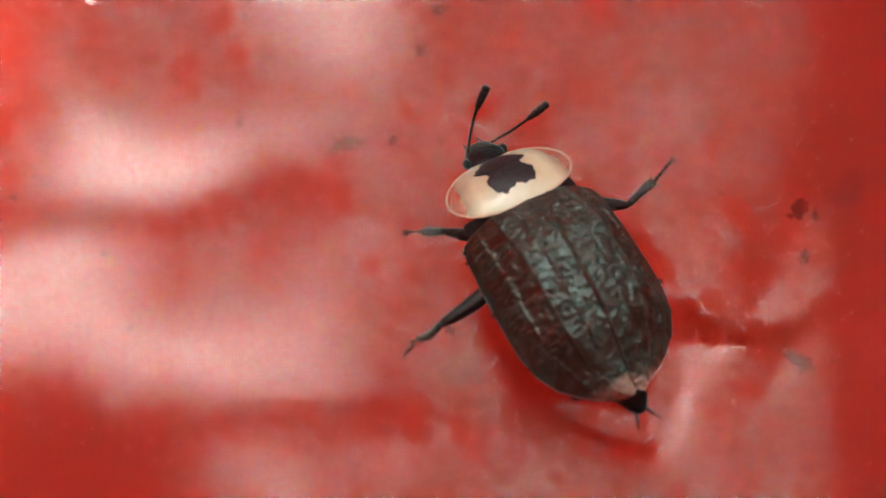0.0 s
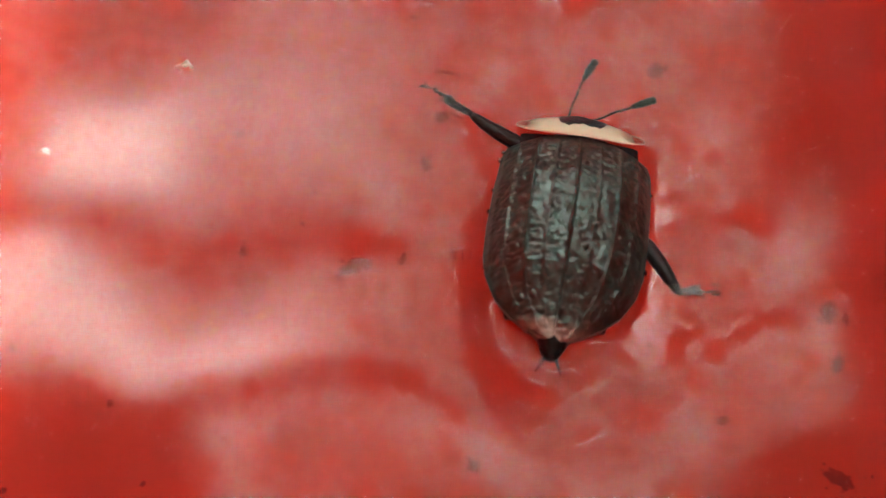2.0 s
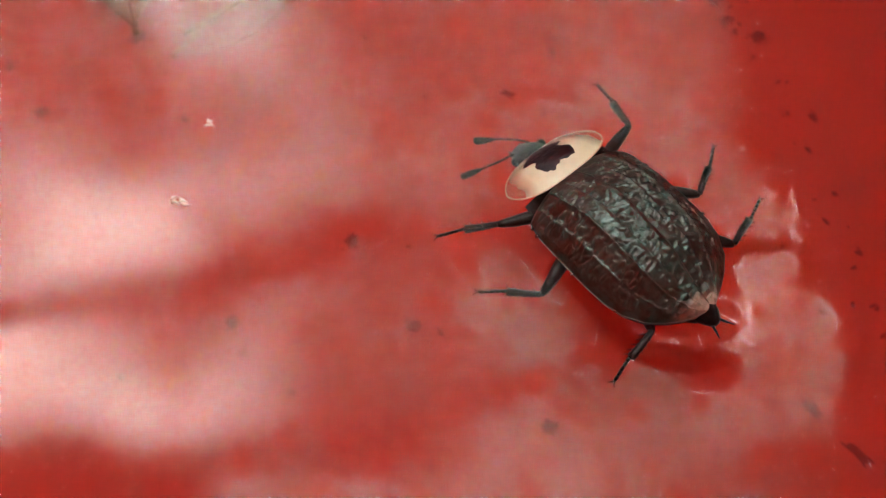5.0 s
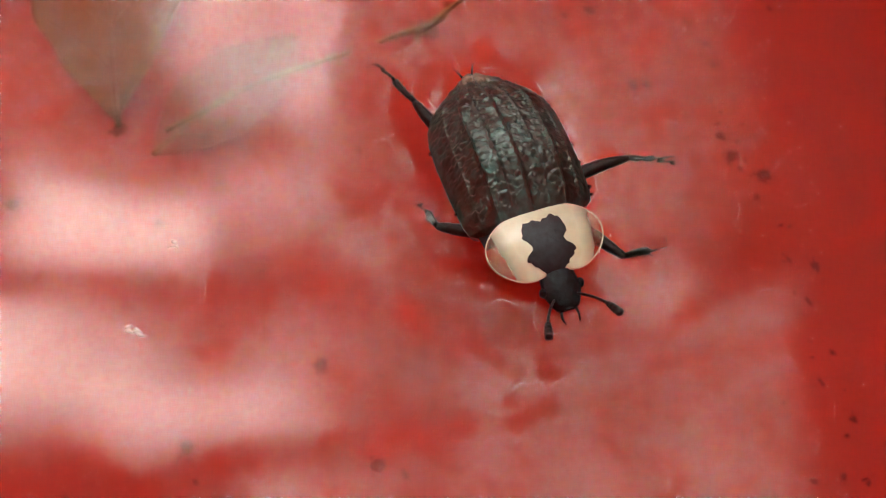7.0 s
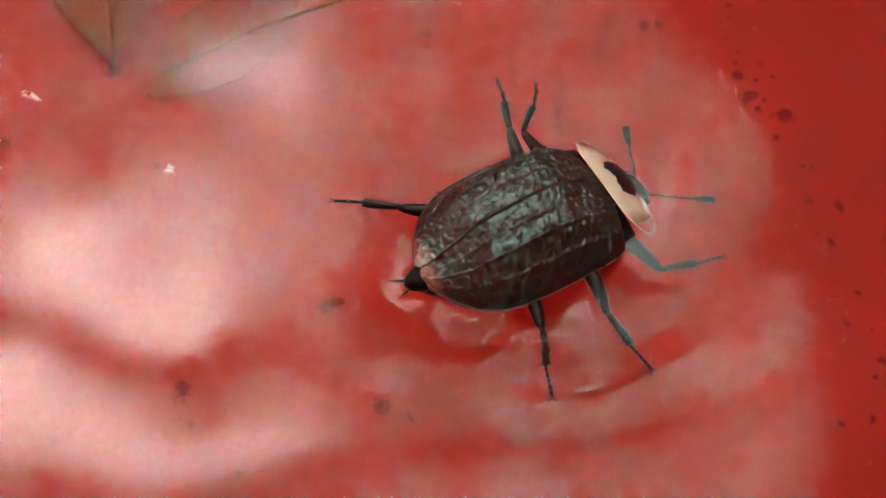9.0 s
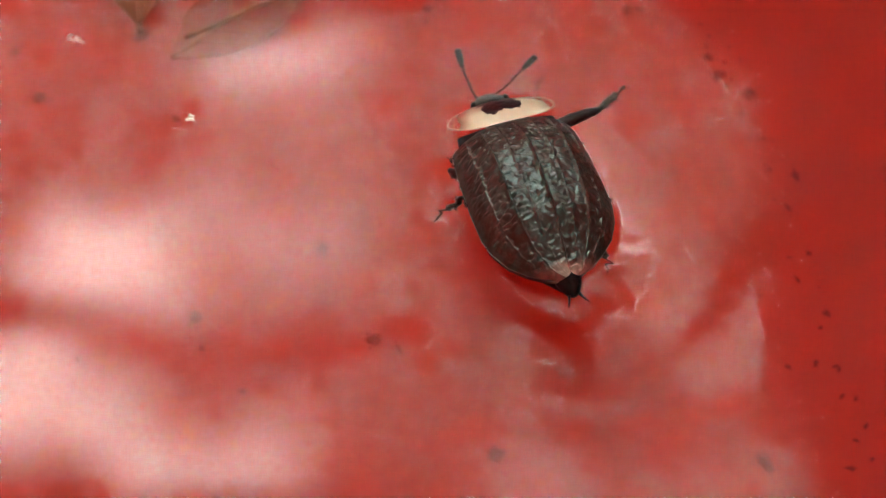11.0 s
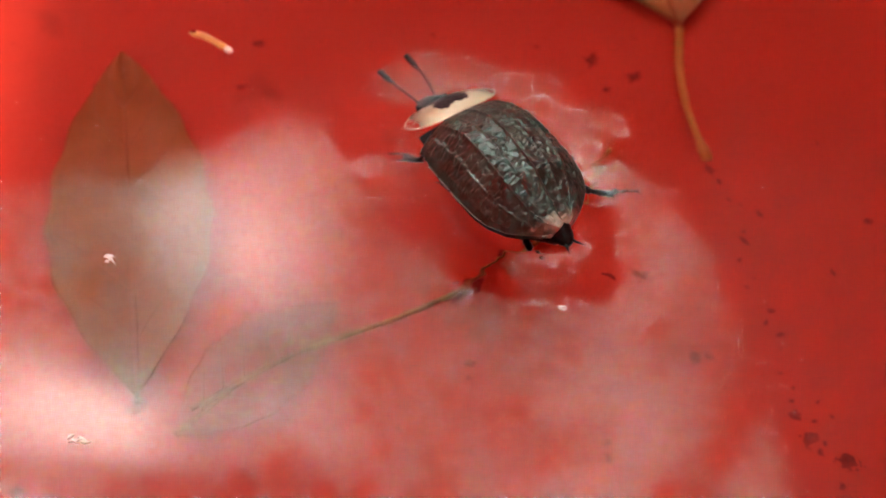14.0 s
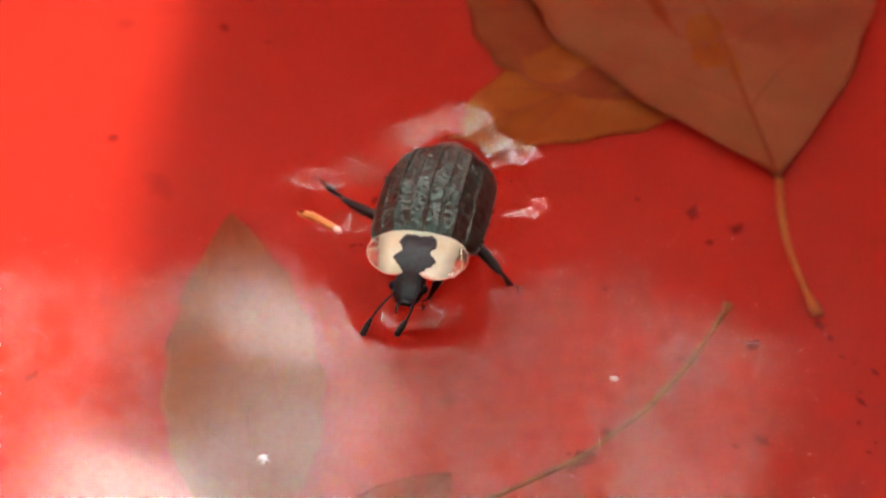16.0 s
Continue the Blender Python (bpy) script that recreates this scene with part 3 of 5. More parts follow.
def make_beetle():
    b = new("beetle")
    tagged(b, "black carrion beetle with a cream shield, swimming in water", "beetle")
    # underside
    vs, nu, nv = [], 40, 28
    for i in range(nu):
        s = i / (nu - 1)
        hw = (interp(s, [0, 0.1, 0.3, 0.6, 0.85, 1], [2.6, 3.7, 4.3, 4.5, 3.0, 0.9])) * 0.98
        x = 7.2 - 13.6 * s
        for j in range(nv):
            w = 2 * math.pi * j / nv
            z = -0.9 + (1.15 if math.sin(w) > 0 else 1.9) * math.sin(w) * min(1, 0.4 + 3 * s * (1.15 - s)) * (0.62 if math.sin(w) > 0 else 1)
            z += 0.05 * math.sin(s * 50) * (math.sin(w) < 0)
            vs.append((x * MM, hw * math.cos(w) * MM, z * MM))
    fs = grid_faces(nu, nv, wrap=True) + [tuple(reversed(range(nv))), tuple(range((nu - 1) * nv, nu * nv))]
    mesh_object("abdomen", vs, fs, BLACK, b, "black segmented underside")
    tip = join(tube([(-5.6 * MM, 0, -0.8 * MM), (-6.3 * MM, 0, -0.8 * MM), (-6.95 * MM, 0, -0.75 * MM), (-7.45 * MM, 0, -0.85 * MM), (-7.65 * MM, 0, -0.9 * MM)],
                    [1.2 * MM, 1.0 * MM, 0.75 * MM, 0.45 * MM, 0.18 * MM], 14),
               *[tube([(-7.3 * MM, s * 0.3 * MM, -0.8 * MM), (-7.9 * MM, s * 0.5 * MM, -0.7 * MM), (-8.5 * MM, s * 0.78 * MM, -0.6 * MM)],
                      [0.13 * MM, 0.09 * MM, 0.03 * MM], 6) for s in (1, -1)])
    mesh_object("tail_segment", *tip, BLACK, b, "glossy black tail segment with two spines")
    make_elytron(b, 1)
    make_elytron(b, -1)
    # glossy beads, added for the white sparkles along the margins
    for s_at, sd, r in ((0.08, 1, 0.13), (0.13, 1, 0.17), (0.3, 1, 0.12), (0.42, 1, 0.15), (0.62, -1, 0.17), (0.2, -1, 0.12), (0.72, 1, 0.12)):
        cx, cy, cz = ELYTRA_LENGTH * (0.5 - s_at) + 0.3, sd * (elytra_half_width(s_at) + 0.02), -0.05
        bead = [((cx + r * math.sin(a) * math.cos(c)) * MM, (cy + r * math.sin(a) * math.sin(c)) * MM, (cz + r * math.cos(a)) * MM)
                for a in [math.pi * i / 8 for i in range(9)] for c in [2 * math.pi * j / 12 for j in range(12)]]
        mesh_object("glint_bead", bead, [tuple(reversed(q)) for q in grid_faces(9, 12, wrap=True)], BEAD, b, "tiny glossy bead added for a white glint")
    # dark neck band and the triangular plate between the wing cases
    vs, nu, nv = [], 14, 40
    for i in range(nu):
        s = i / (nu - 1)
        for j in range(nv):
            y = (j / (nv - 1) * 2 - 1)
            hw = 3.85 + 0.2 * s
            x = 7.55 - 1.5 * s
            z = -0.35 + (0.45 + 0.7 * s) * (1 - abs(y) ** 2.6) ** 0.8
            vs.append((x * MM, hw * y * MM, z * MM))
    mesh_object("neck_band", vs, [tuple(reversed(q)) for q in grid_faces(nu, nv)], BLACK, b, "smooth black band before the wing cases")
    tri = [(6.9, 0), (6.9, 1.0), (6.75, 1.75), (6.0, 1.5), (5.2, 0.9), (4.5, 0.35), (4.2, 0), (4.5, -0.35), (5.2, -0.9), (6.0, -1.5), (6.75, -1.75), (6.9, -1.0)]
    v, f = dome(tri, 0.16, 8, 0, 0.3)
    v = [(x + 0.4 * MM, y, z + 0.85 * MM + 1.05 * MM * min(1, max(0, (6.9 * MM - x) / (2.1 * MM))) ** 0.7 - 0.12 * abs(y)) for x, y, z in v]
    mesh_object("scutellum", v, [tuple(reversed(q)) for q in f], PATCH, b, "dark triangular plate")
    shield = make_pronotum(b)
    legs = {}
    for key in ("LF", "LM", "LH", "RF", "RM", "RH"):
        legs[key] = make_leg_pieces(b)
    return b, shield, legs


# ---- things on the floor of the tub ----
def make_leaf(name, label, base, tip, width, mat, lift=0.6, curl=2.0, stem=0.0, stem_to=None, broad=0.42, lobes=0.03, seed=1):
    """A fallen leaf lying on the tub's floor, base and tip in millimetres."""
    e = new(name)
    tagged(e, label, "leaf", group="sunken leaves")
    bx, by = base
    L = math.hypot(tip[0] - bx, tip[1] - by)
    ang = math.degrees(math.atan2(tip[1] - by, tip[0] - bx))
    nu, nv = 46, 25
    top, bot = [], []

    def zz(s, v):
        x, y = s * L, v * width / 2
        return lift + curl * (0.25 + 0.75 * math.sin(s * 2.6 + seed)) * (v * v) * 0.6 + 0.7 * abs(noise.noise((x / 9, y / 9, seed))) + 0.35 * abs(v) ** 0.5

    def hw(s):
        a = (s / broad) ** 0.95 if s < broad else (max(0, 1 - s) / (1 - broad)) ** 0.85
        a = math.sin(min(1, a) * math.pi / 2)
        return a * width / 2 * (1 + lobes * math.sin(s * 40 + seed)) + 0.03

    for i in range(nu):
        s = i / (nu - 1)
        for j in range(nv):
            v = j / (nv - 1) * 2 - 1
            z = zz(s, v)
            p = (s * L * MM, v * hw(s) * MM, z * MM)
            top.append(p)
            bot.append((p[0], p[1], p[2] - 0.18 * MM))
    k = len(top)
    fs = [tuple(reversed(q)) for q in grid_faces(nu, nv)] + [tuple(a + k for a in q) for q in grid_faces(nu, nv)]
    border = [j for j in range(nv)] + [i * nv + nv - 1 for i in range(1, nu)] + [(nu - 1) * nv + j for j in range(nv - 2, -1, -1)] + [i * nv for i in range(nu - 2, 0, -1)]
    for a, b in zip(border, border[1:] + border[:1]):
        fs.append((b, a, a + k, b + k))
    mesh_object("blade", top + bot, fs, mat, e)
    pieces = [tube([(s * L * MM, 0, (zz(s, 0) + 0.05) * MM) for s in [i / 20 for i in range(20)]], [(0.30 - 0.25 * i / 20) * MM for i in range(20)], 6)]
    for q in (0.14, 0.27, 0.40, 0.54, 0.68, 0.80):
        for sd in (1, -1):
            pts = []
            for i in range(8):
                u = i / 7
                s = q + 0.17 * u
                v = sd * u * 0.86
                pts.append((s * L * MM, v * hw(s) * MM, (zz(s, v) + 0.02) * MM))
            pieces.append(tube(pts, [(0.12 - 0.09 * i / 7) * MM for i in range(8)], 5))
    mesh_object("veins", *join(*pieces), VEIN, e, "darker branching veins")
    if stem_to:
        c, s_ = math.cos(radians(-ang)), math.sin(radians(-ang))
        dx, dy = stem_to[0] - bx, stem_to[1] - by
        ex, ey = dx * c - dy * s_, dx * s_ + dy * c
        pts = [(ex * u * MM, (ey * u + 1.0 * math.sin(u * math.pi)) * MM, (zz(0, 0) * (1 - u) + 0.5 + 0.3 * math.sin(u * 3)) * MM) for u in [i / 14 for i in range(15)]]
        mesh_object("stem", *tube(pts, [(0.42 - 0.14 * i / 14 + (0.25 if i > 12 else 0)) * MM for i in range(15)], 8), STEM, e, "thin ochre stem")
    e.matrix_world = pose(bx * MM, by * MM, FLOOR_Z, 0, 0, ang)
    return e


def blob(radius, seed, count=34):
    """A loose smudge of fine silt grains, in millimetres."""
    rng = random.Random(seed)
    vs, fs = [], []
    for i in range(11):
        w, q = 2 * math.pi * i / 11, rng.uniform(0.34, 0.58) * radius
        vs.append((q * math.cos(w) * MM, q * math.sin(w) * MM, 0.004 * MM))
    vs.append((0, 0, 0.22 * radius * MM))
    fs += [(i, (i + 1) % 11, 11) for i in range(11)]
    for _ in range(count):
        a, d = rng.uniform(0, 6.2832), abs(rng.gauss(0, 0.5)) * radius
        x, y, r = d * math.cos(a), d * math.sin(a), rng.uniform(0.07, 0.24) * radius * (1.3 - min(1, d / radius))
        k, t = len(vs), rng.uniform(0, 1.5)
        for i in range(5):
            w = t + 2 * math.pi * i / 5
            q = r * rng.uniform(0.6, 1.3)
            vs.append(((x + q * math.cos(w)) * MM, (y + q * math.sin(w)) * MM, 0.005 * MM))
        vs.append((x * MM, y * MM, r * rng.uniform(0.3, 0.8) * MM))
        fs += [(k + i, k + (i + 1) % 5, k + 5) for i in range(5)]
    return vs, fs


SPOTS = [  # larger clumps: x, y, radius, stretch, turn
    (43.3, 72.5, 1.25, 1.0, 0), (46.3, 63.9, 0.6, 1.6, 100), (50.5, 95.6, 0.6, 1.2, 0), (10.6, 48.0, 1.0, 1.0, 0), (29.6, 90.0, 0.8, 1.3, 150),
    (27.4, 115.9, 1.1, 1.2, 60), (31.8, 18.4, 1.2, 1.5, 80), (31.1, 6.4, 1.1, 1.6, 160), (-3.0, 21.1, 0.9, 2.6, 25), (3.2, 34.0, 0.9, 1.2, 30),
    (6.0, 55.9, 1.1, 1.0, 0), (-3.8, 49.5, 1.0, 1.2, 80), (40.7, 38.4, 0.8, 1.8, 125), (43.4, 34.8, 0.75, 3.0, 125), (-20.2, 70.4, 1.1, 1.1, 10),
    (-23.4, 75.4, 0.8, 1.2, 50), (20.4, 38.8, 1.0, 1.1, 0), (30.5, 99.8, 1.0, 1.2, 30), (37.0, 101.8, 0.8, 1.2, 110), (28.5, 112.0, 0.6, 1.0, 0),
    (-12.2, 77.6, 1.2, 1.2, 60), (32.0, 14.5, 0.8, 1.4, 80), (14.0, 88.5, 1.2, 1.9, 30), (16.5, 91.0, 0.7, 1.2, 0), (40.0, 76.5, 0.7, 1.4, 130),
    (-33.3, 127.4, 0.9, 1.0, 0), (-6.0, 118.0, 0.8, 1.3, 0), (31.5, 113.5, 1.0, 1.3, 20), (34.0, 82.0, 0.6, 1.4, 140), (2.0, 30.0, 0.7, 1.3, 60)]


def make_debris():
    rng = random.Random(11)
    spots = list(SPOTS)
    # a drifted line of specks
    for k in range(46):
        u = k / 45
        x = interp(u, [0, 0.25, 0.5, 0.75, 1], [38.5, 39.5, 42.5, 46.5, 48.5]) + rng.gauss(0, 0.7)
        y = 100 - 62 * u + rng.gauss(0, 1.0)
        spots.append((x, y, rng.uniform(0.16, 0.42), rng.uniform(1, 1.9), rng.uniform(0, 180)))
    for k in range(150):
        spots.append((rng.uniform(-48, 66), rng.uniform(-28, 165), abs(rng.gauss(0, 0.28)) + 0.14, rng.uniform(1, 1.8), rng.uniform(0, 180)))
    shapes = []
    for k in range(14):
        v, f = blob(1.0, k + 3)
        me = bpy.data.meshes.new("silt_speck")
        me.from_pydata(v, [], f)
        me.materials.append(SILT)
        me.shade_smooth()
        shapes.append(me)
    for k, (x, y, r, st, a) in enumerate(spots):
        o = new("silt_speck", shapes[k % len(shapes)])
        o.matrix_world = Matrix.LocRotScale((x * MM, y * MM, FLOOR_Z), Euler((0, 0, radians(a))), (r * st * 1.1, r * 1.1, r * 0.8))
        tagged(o, "dark clump of silt lying on the red floor", "silt", group="silt specks")


def make_twig():
    e = [(29.0, 104.0), (27.0, 101.0), (24.0, 97.0), (20.0, 93.0), (14.0, 88.5), (7.0, 85.0), (0.0, 82.0), (-8.0, 77.0)]
    pts, rad = [], []
    for i in range(60):
        u = i / 59
        x = interp(u, [k / 7 for k in range(8)], [p[0] for p in e])
        y = interp(u, [k / 7 for k in range(8)], [p[1] for p in e])
        pts.append((x * MM, y * MM, FLOOR_Z + (0.8 + 0.3 * math.sin(u * 9)) * MM))
        rad.append((0.22 + 0.12 * noise.noise((u * 9, 0, 0)) + (0.25 if u < 0.03 else 0)) * MM)
    t = mesh_object("twig", *tube(pts, rad, 8), TWIG)
    tagged(t, "thin mottled brown twig lying on the floor", "twig")


# ---- small things afloat ----
def make_chip():
    pts = [(-2.1, 0.5, 0.1), (-1.6, 0.35, 0.3), (-0.8, 0.3, 0.35), (0, 0.05, 0.35), (0.8, -0.2, 0.3), (1.4, -0.45, 0.25), (1.9, -0.6, 0.1)]
    v, f = tube([(x * MM, y * MM, z * MM) for x, y, z in pts], [q * MM for q in (0.15, 0.34, 0.38, 0.36, 0.33, 0.36, 0.2)], 10)
    v = [(x, y, z * 0.6) for x, y, z in v]
    c = mesh_object("seed_husk", v, f, CHIP)
    tagged(c, "curled orange seed husk floating on the water", "seed husk")
    v, f = tube([(1.7 * MM, -0.55 * MM, 0.1 * MM), (2.1 * MM, -0.7 * MM, 0.12 * MM), (2.35 * MM, -0.75 * MM, 0.08 * MM)], [0.3 * MM, 0.3 * MM, 0.08 * MM], 8)
    mesh_object("pale_tip", v, f, FLECK, c, "pale frayed tip")
    v, f = tube([(-2.0 * MM, 0.5 * MM, 0.18 * MM), (-1.6 * MM, 0.4 * MM, 0.36 * MM), (-1.4 * MM, 0.36 * MM, 0.34 * MM)], [0.1 * MM, 0.2 * MM, 0.08 * MM], 6)
    mesh_object("dark_end", v, f, SILT, c, "dark end")
    return c


def make_fleck(seed, size):
    rng = random.Random(seed)
    pieces = []
    for k in range(6):
        a, r = rng.uniform(0, 6.28), rng.uniform(0.1, 0.45) * size
        x, y = 0.35 * size * math.cos(a), 0.25 * size * math.sin(a)
        pieces.append(tube([(x * MM, y * MM, 0.02 * MM), ((x + r) * MM, (y + rng.uniform(-r, r)) * MM, 0.14 * size * MM),
                            ((x + 2 * r) * MM, (y + rng.uniform(-r, r)) * MM, 0.02 * MM)], [0.05 * MM, 0.13 * size * MM, 0.03 * MM], 6))
    v, f = join(*pieces)
    o = mesh_object("fleck", v, f, FLECK)
    tagged(o, "tiny pale frayed fleck floating on the water", "fleck", group="floating flecks")
    return o


# ---- trees out of view, mirrored in the water; one is added for shade ----
def leaf_cloud(blobs, count, size, seed):
    rng = random.Random(seed)
    vs, fs = [], []
    total = sum(b[3] ** 2 for b in blobs)
    for bx, by, bz, br in blobs:
        for _ in range(int(count * br * br / total)):
            d = Vector((rng.gauss(0, 1), rng.gauss(0, 1), rng.gauss(0, 1))).normalized() * br * rng.random() ** 0.4
            p = Vector((bx, by, bz)) + Vector((d.x, d.y, d.z * 0.55))
            m = Euler((rng.uniform(-0.9, 0.9), rng.uniform(-0.9, 0.9), rng.uniform(0, 6.28))).to_matrix()
            s = size * rng.uniform(0.7, 1.3)
            k = len(vs)
            for u, v, w in ((-0.5, 0, 0), (-0.1, 0.3, 0.06), (0.5, 0, 0), (-0.1, -0.3, 0.06)):
                vs.append(p + m @ Vector((u * s, v * s, w * s)))
            fs += [(k, k + 2, k + 1), (k, k + 3, k + 2)]
    return vs, fs


def leafy_roof(x0, x1, y0, y1, z0, z1, gaps, count, size, seed):
    """A wide layer of small leaves with ragged openings: gaps are centre, half widths and the share of leaves missing."""
    rng = np.random.default_rng(seed)
    c = rng.random((count, 3)) * (x1 - x0, y1 - y0, z1 - z0) + (x0, y0, z0)
    keep = np.ones(count, bool)
    for gx, gy, rx, ry, share in gaps:
        # widen the opening with height so that it stays open along slanting sight lines
        k = c[:, 2] / 4.4
        d = np.hypot((c[:, 0] / k - gx) / rx, (c[:, 1] / k - gy) / ry)
        w = np.arctan2(c[:, 1] / k - gy, c[:, 0] / k - gx)
        d *= 1 + 0.22 * np.sin(3 * w + gx * 5) + 0.16 * np.sin(7 * w + gy * 3) + 0.1 * np.sin(13 * w + gx * 9)
        keep &= ~((d < 1) & (rng.random(count) < share * np.clip((1 - d) * 2.2, 0, 1)))
    c = c[keep]
    n = len(c)
    a, b = rng.random(n) * 6.283, rng.normal(0, 0.55, (2, n))
    s = size * rng.uniform(0.7, 1.3, n)
    u = np.stack([np.cos(a), np.sin(a), b[0]], 1) * s[:, None]
    v = np.stack([-np.sin(a), np.cos(a), b[1]], 1) * s[:, None]
    vs = np.stack([c - 0.5 * u, c - 0.1 * u + 0.3 * v, c + 0.5 * u, c - 0.1 * u - 0.3 * v], 1).reshape(-1, 3)
    return [tuple(p) for p in vs.tolist()], [(4 * k, 4 * k + 3, 4 * k + 2, 4 * k + 1) for k in range(n)]


def make_tree(label, trunk, limbs, blobs, count, size, seed, leaves=None):
    e = new("tree")
    tagged(e, label, "tree", group="trees round the tub")
    mesh_object("trunk", *tube([p[:3] for p in trunk], [p[3] for p in trunk], 12), BARK, e)
    for l in limbs:
        mesh_object("limb", *tube([p[:3] for p in l], [p[3] for p in l], 9), BARK, e)
    crown = mesh_object("crown", *(leaves or leaf_cloud(blobs, count, size, seed)), FOLIAGE, e, smooth=False)
    tagged(crown, "crown of small green leaves with gaps")
    return e


make_ground()
tub = make_tub()
disc, wide = make_water()
beetle, shield, legs = make_beetle()
foot_ripples = {key: make_foot_ripple(k + 2) for k, key in enumerate(legs)}

# the tree whose limbs hang over the tub
make_tree("tall leafy tree with two long limbs over the tub",
          [(2.6, 4.2, -0.1, 0.24), (2.5, 4.1, 1.0, 0.19), (2.3, 3.8, 2.2, 0.17), (2.2, 3.7, 3.6, 0.15), (2.1, 3.9, 5.2, 0.10), (2.0, 4.1, 6.6, 0.04)],
          [[(2.4, 3.9, 1.9, 0.12), (1.6, 2.6, 2.7, 0.10), (0.9, 1.52, 3.1, 0.07), (-0.2, 1.50, 3.15, 0.065), (-0.8, 1.54, 3.2, 0.07), (-1.4, 1.60, 3.25, 0.075), (-2.6, 1.78, 3.5, 0.06), (-3.4, 2.0, 3.6, 0.02)],
           [(2.4, 3.8, 1.7, 0.11), (2.0, 2.2, 2.5, 0.10), (1.2, 1.3, 3.0, 0.06), (0.2, 1.08, 3.2, 0.055), (-0.9, 0.92, 3.3, 0.10), (-1.6, 0.82, 3.4, 0.20), (-2.6, 1.0, 3.5, 0.20), (-3.3, 1.1, 3.6, 0.02)]],
          [], 0, 0, 3, leafy_roof(-3.3, 3.4, -0.4, 6.6, 4.0, 5.0,
                                  [(-2.0, 1.72, 1.0, 0.45, 0.82), (-0.85, 3.5, 0.5, 0.42, 0.7), (-1.6, 2.4, 0.66, 0.4, 0.9), (-0.9, 1.4, 0.75, 0.36, 0.8), (-0.2, 2.3, 1.6, 1.2, 0.12), (0.9, 1.7, 1.3, 1.0, 0.25),
                                   (2.35, 0.2, 0.75, 0.7, 1.0), (-0.75, 2.62, 0.5, 0.22, 0.5)], 148000, 0.052, 11))
# an unseen tree with a wide crown, added behind and beside the tub to cut skylight
make_tree("unseen tree added to shade the tub with its dense crown",
          [(-1.2, -4.6, -0.1, 0.32), (-1.2, -4.5, 1.4, 0.26), (-1.0, -4.2, 2.8, 0.22), (-0.9, -4.0, 4.4, 0.16), (-0.8, -3.9, 6.4, 0.06)],
          [[(-1.0, -4.2, 2.4, 0.15), (0.4, -2.6, 3.6, 0.10), (1.2, -1.4, 4.2, 0.04)], [(-1.0, -4.2, 2.6, 0.15), (-2.2, -2.4, 3.8, 0.10), (-3.2, -0.4, 4.4, 0.05), (-3.8, 1.2, 4.6, 0.02)],
           [(-1.0, -4.3, 2.7, 0.14), (1.6, -4.4, 3.8, 0.08), (3.6, -4.0, 4.4, 0.03)]],
          [], 0, 0, 5, join(leaf_cloud(
              [(0.1, -1.5, 4.6, 1.1), (-1.5, -0.8, 4.6, 1.2), (-2.9, -0.2, 4.6, 1.4), (-3.7, 1.6, 4.7, 1.3), (-4.2, 3.4, 4.8, 1.4), (1.6, -1.5, 4.6, 1.2), (3.0, -2.0, 4.5, 1.4),
               (0.5, -2.6, 4.9, 1.7), (-1.5, -2.6, 4.9, 1.7), (-3.6, -2.2, 4.7, 1.7), (-5.2, 0.2, 4.4, 1.8), (2.6, -4.2, 4.7, 1.8), (0.0, -5.0, 5.0, 2.0), (-3.2, -4.8, 4.8, 2.0),
               (-5.5, -2.8, 4.5, 1.9), (5.0, -3.4, 4.2, 1.8), (4.3, -0.6, 4.3, 1.3), (3.9, 1.3, 4.4, 1.2), (2.9, 1.8, 4.8, 0.9), (1.7, 0.75, 4.6, 0.45), (-1.7, 0.75, 4.4, 0.75),
               (-2.6, 0.9, 4.4, 0.75), (-0.7, 0.35, 4.5, 0.5)], 90000, 0.13, 5),
              # a low, dense spray of leaves, added to darken one corner of the mirrored sky
              leaf_cloud([(-0.95, 0.30, 3.5, 0.6), (-1.7, 0.52, 3.55, 0.62), (-2.4, 0.75, 3.6, 0.6), (-0.45, 0.1, 3.5, 0.45), (-1.5, -0.3, 3.6, 0.6)], 14000, 0.09, 15)))
far_tree = make_tree("broad leafy tree at the edge of the lawn",
                     [(0, 0, -0.2, 0.3), (0.1, 0, 1.5, 0.24), (0, 0.1, 3.2, 0.2), (0.1, 0.1, 5.5, 0.12), (0, 0, 7.5, 0.04)],
                     [[(0, 0, 2.2, 0.12), (1.2, 0.5, 3.4, 0.08), (2.2, 0.7, 4.2, 0.03)], [(0, 0, 2.6, 0.12), (-1.1, -0.6, 3.8, 0.08), (-2.0, -0.9, 4.6, 0.03)],
                      [(0, 0, 3.0, 0.11), (0.3, 1.3, 4.2, 0.07), (0.4, 2.2, 5.0, 0.03)]],
                     [(0, 0, 5.5, 2.6), (1.6, 0.6, 4.6, 1.6), (-1.6, -0.7, 4.8, 1.7), (0.3, 1.6, 5.2, 1.6), (0, -1.5, 5.6, 1.5), (0, 0, 7.4, 1.5), (0, 0, 3.4, 1.8)], 8000, 0.34, 8)
far_tree.matrix_world = pose(0.5, 8.4, GROUND_Z)
for x, y, a in ((-4.6, 8.2, 70), (5.4, 8.0, 140), (9.5, 3.0, 200), (10.0, -5.0, 20), (4.0, -11.5, 260), (-6.0, -11.5, 310), (-11.0, 5.5, 35), (-11.5, -2.5, 120)):
    copy_thing(far_tree, pose(x, y, GROUND_Z, 0, 0, a))

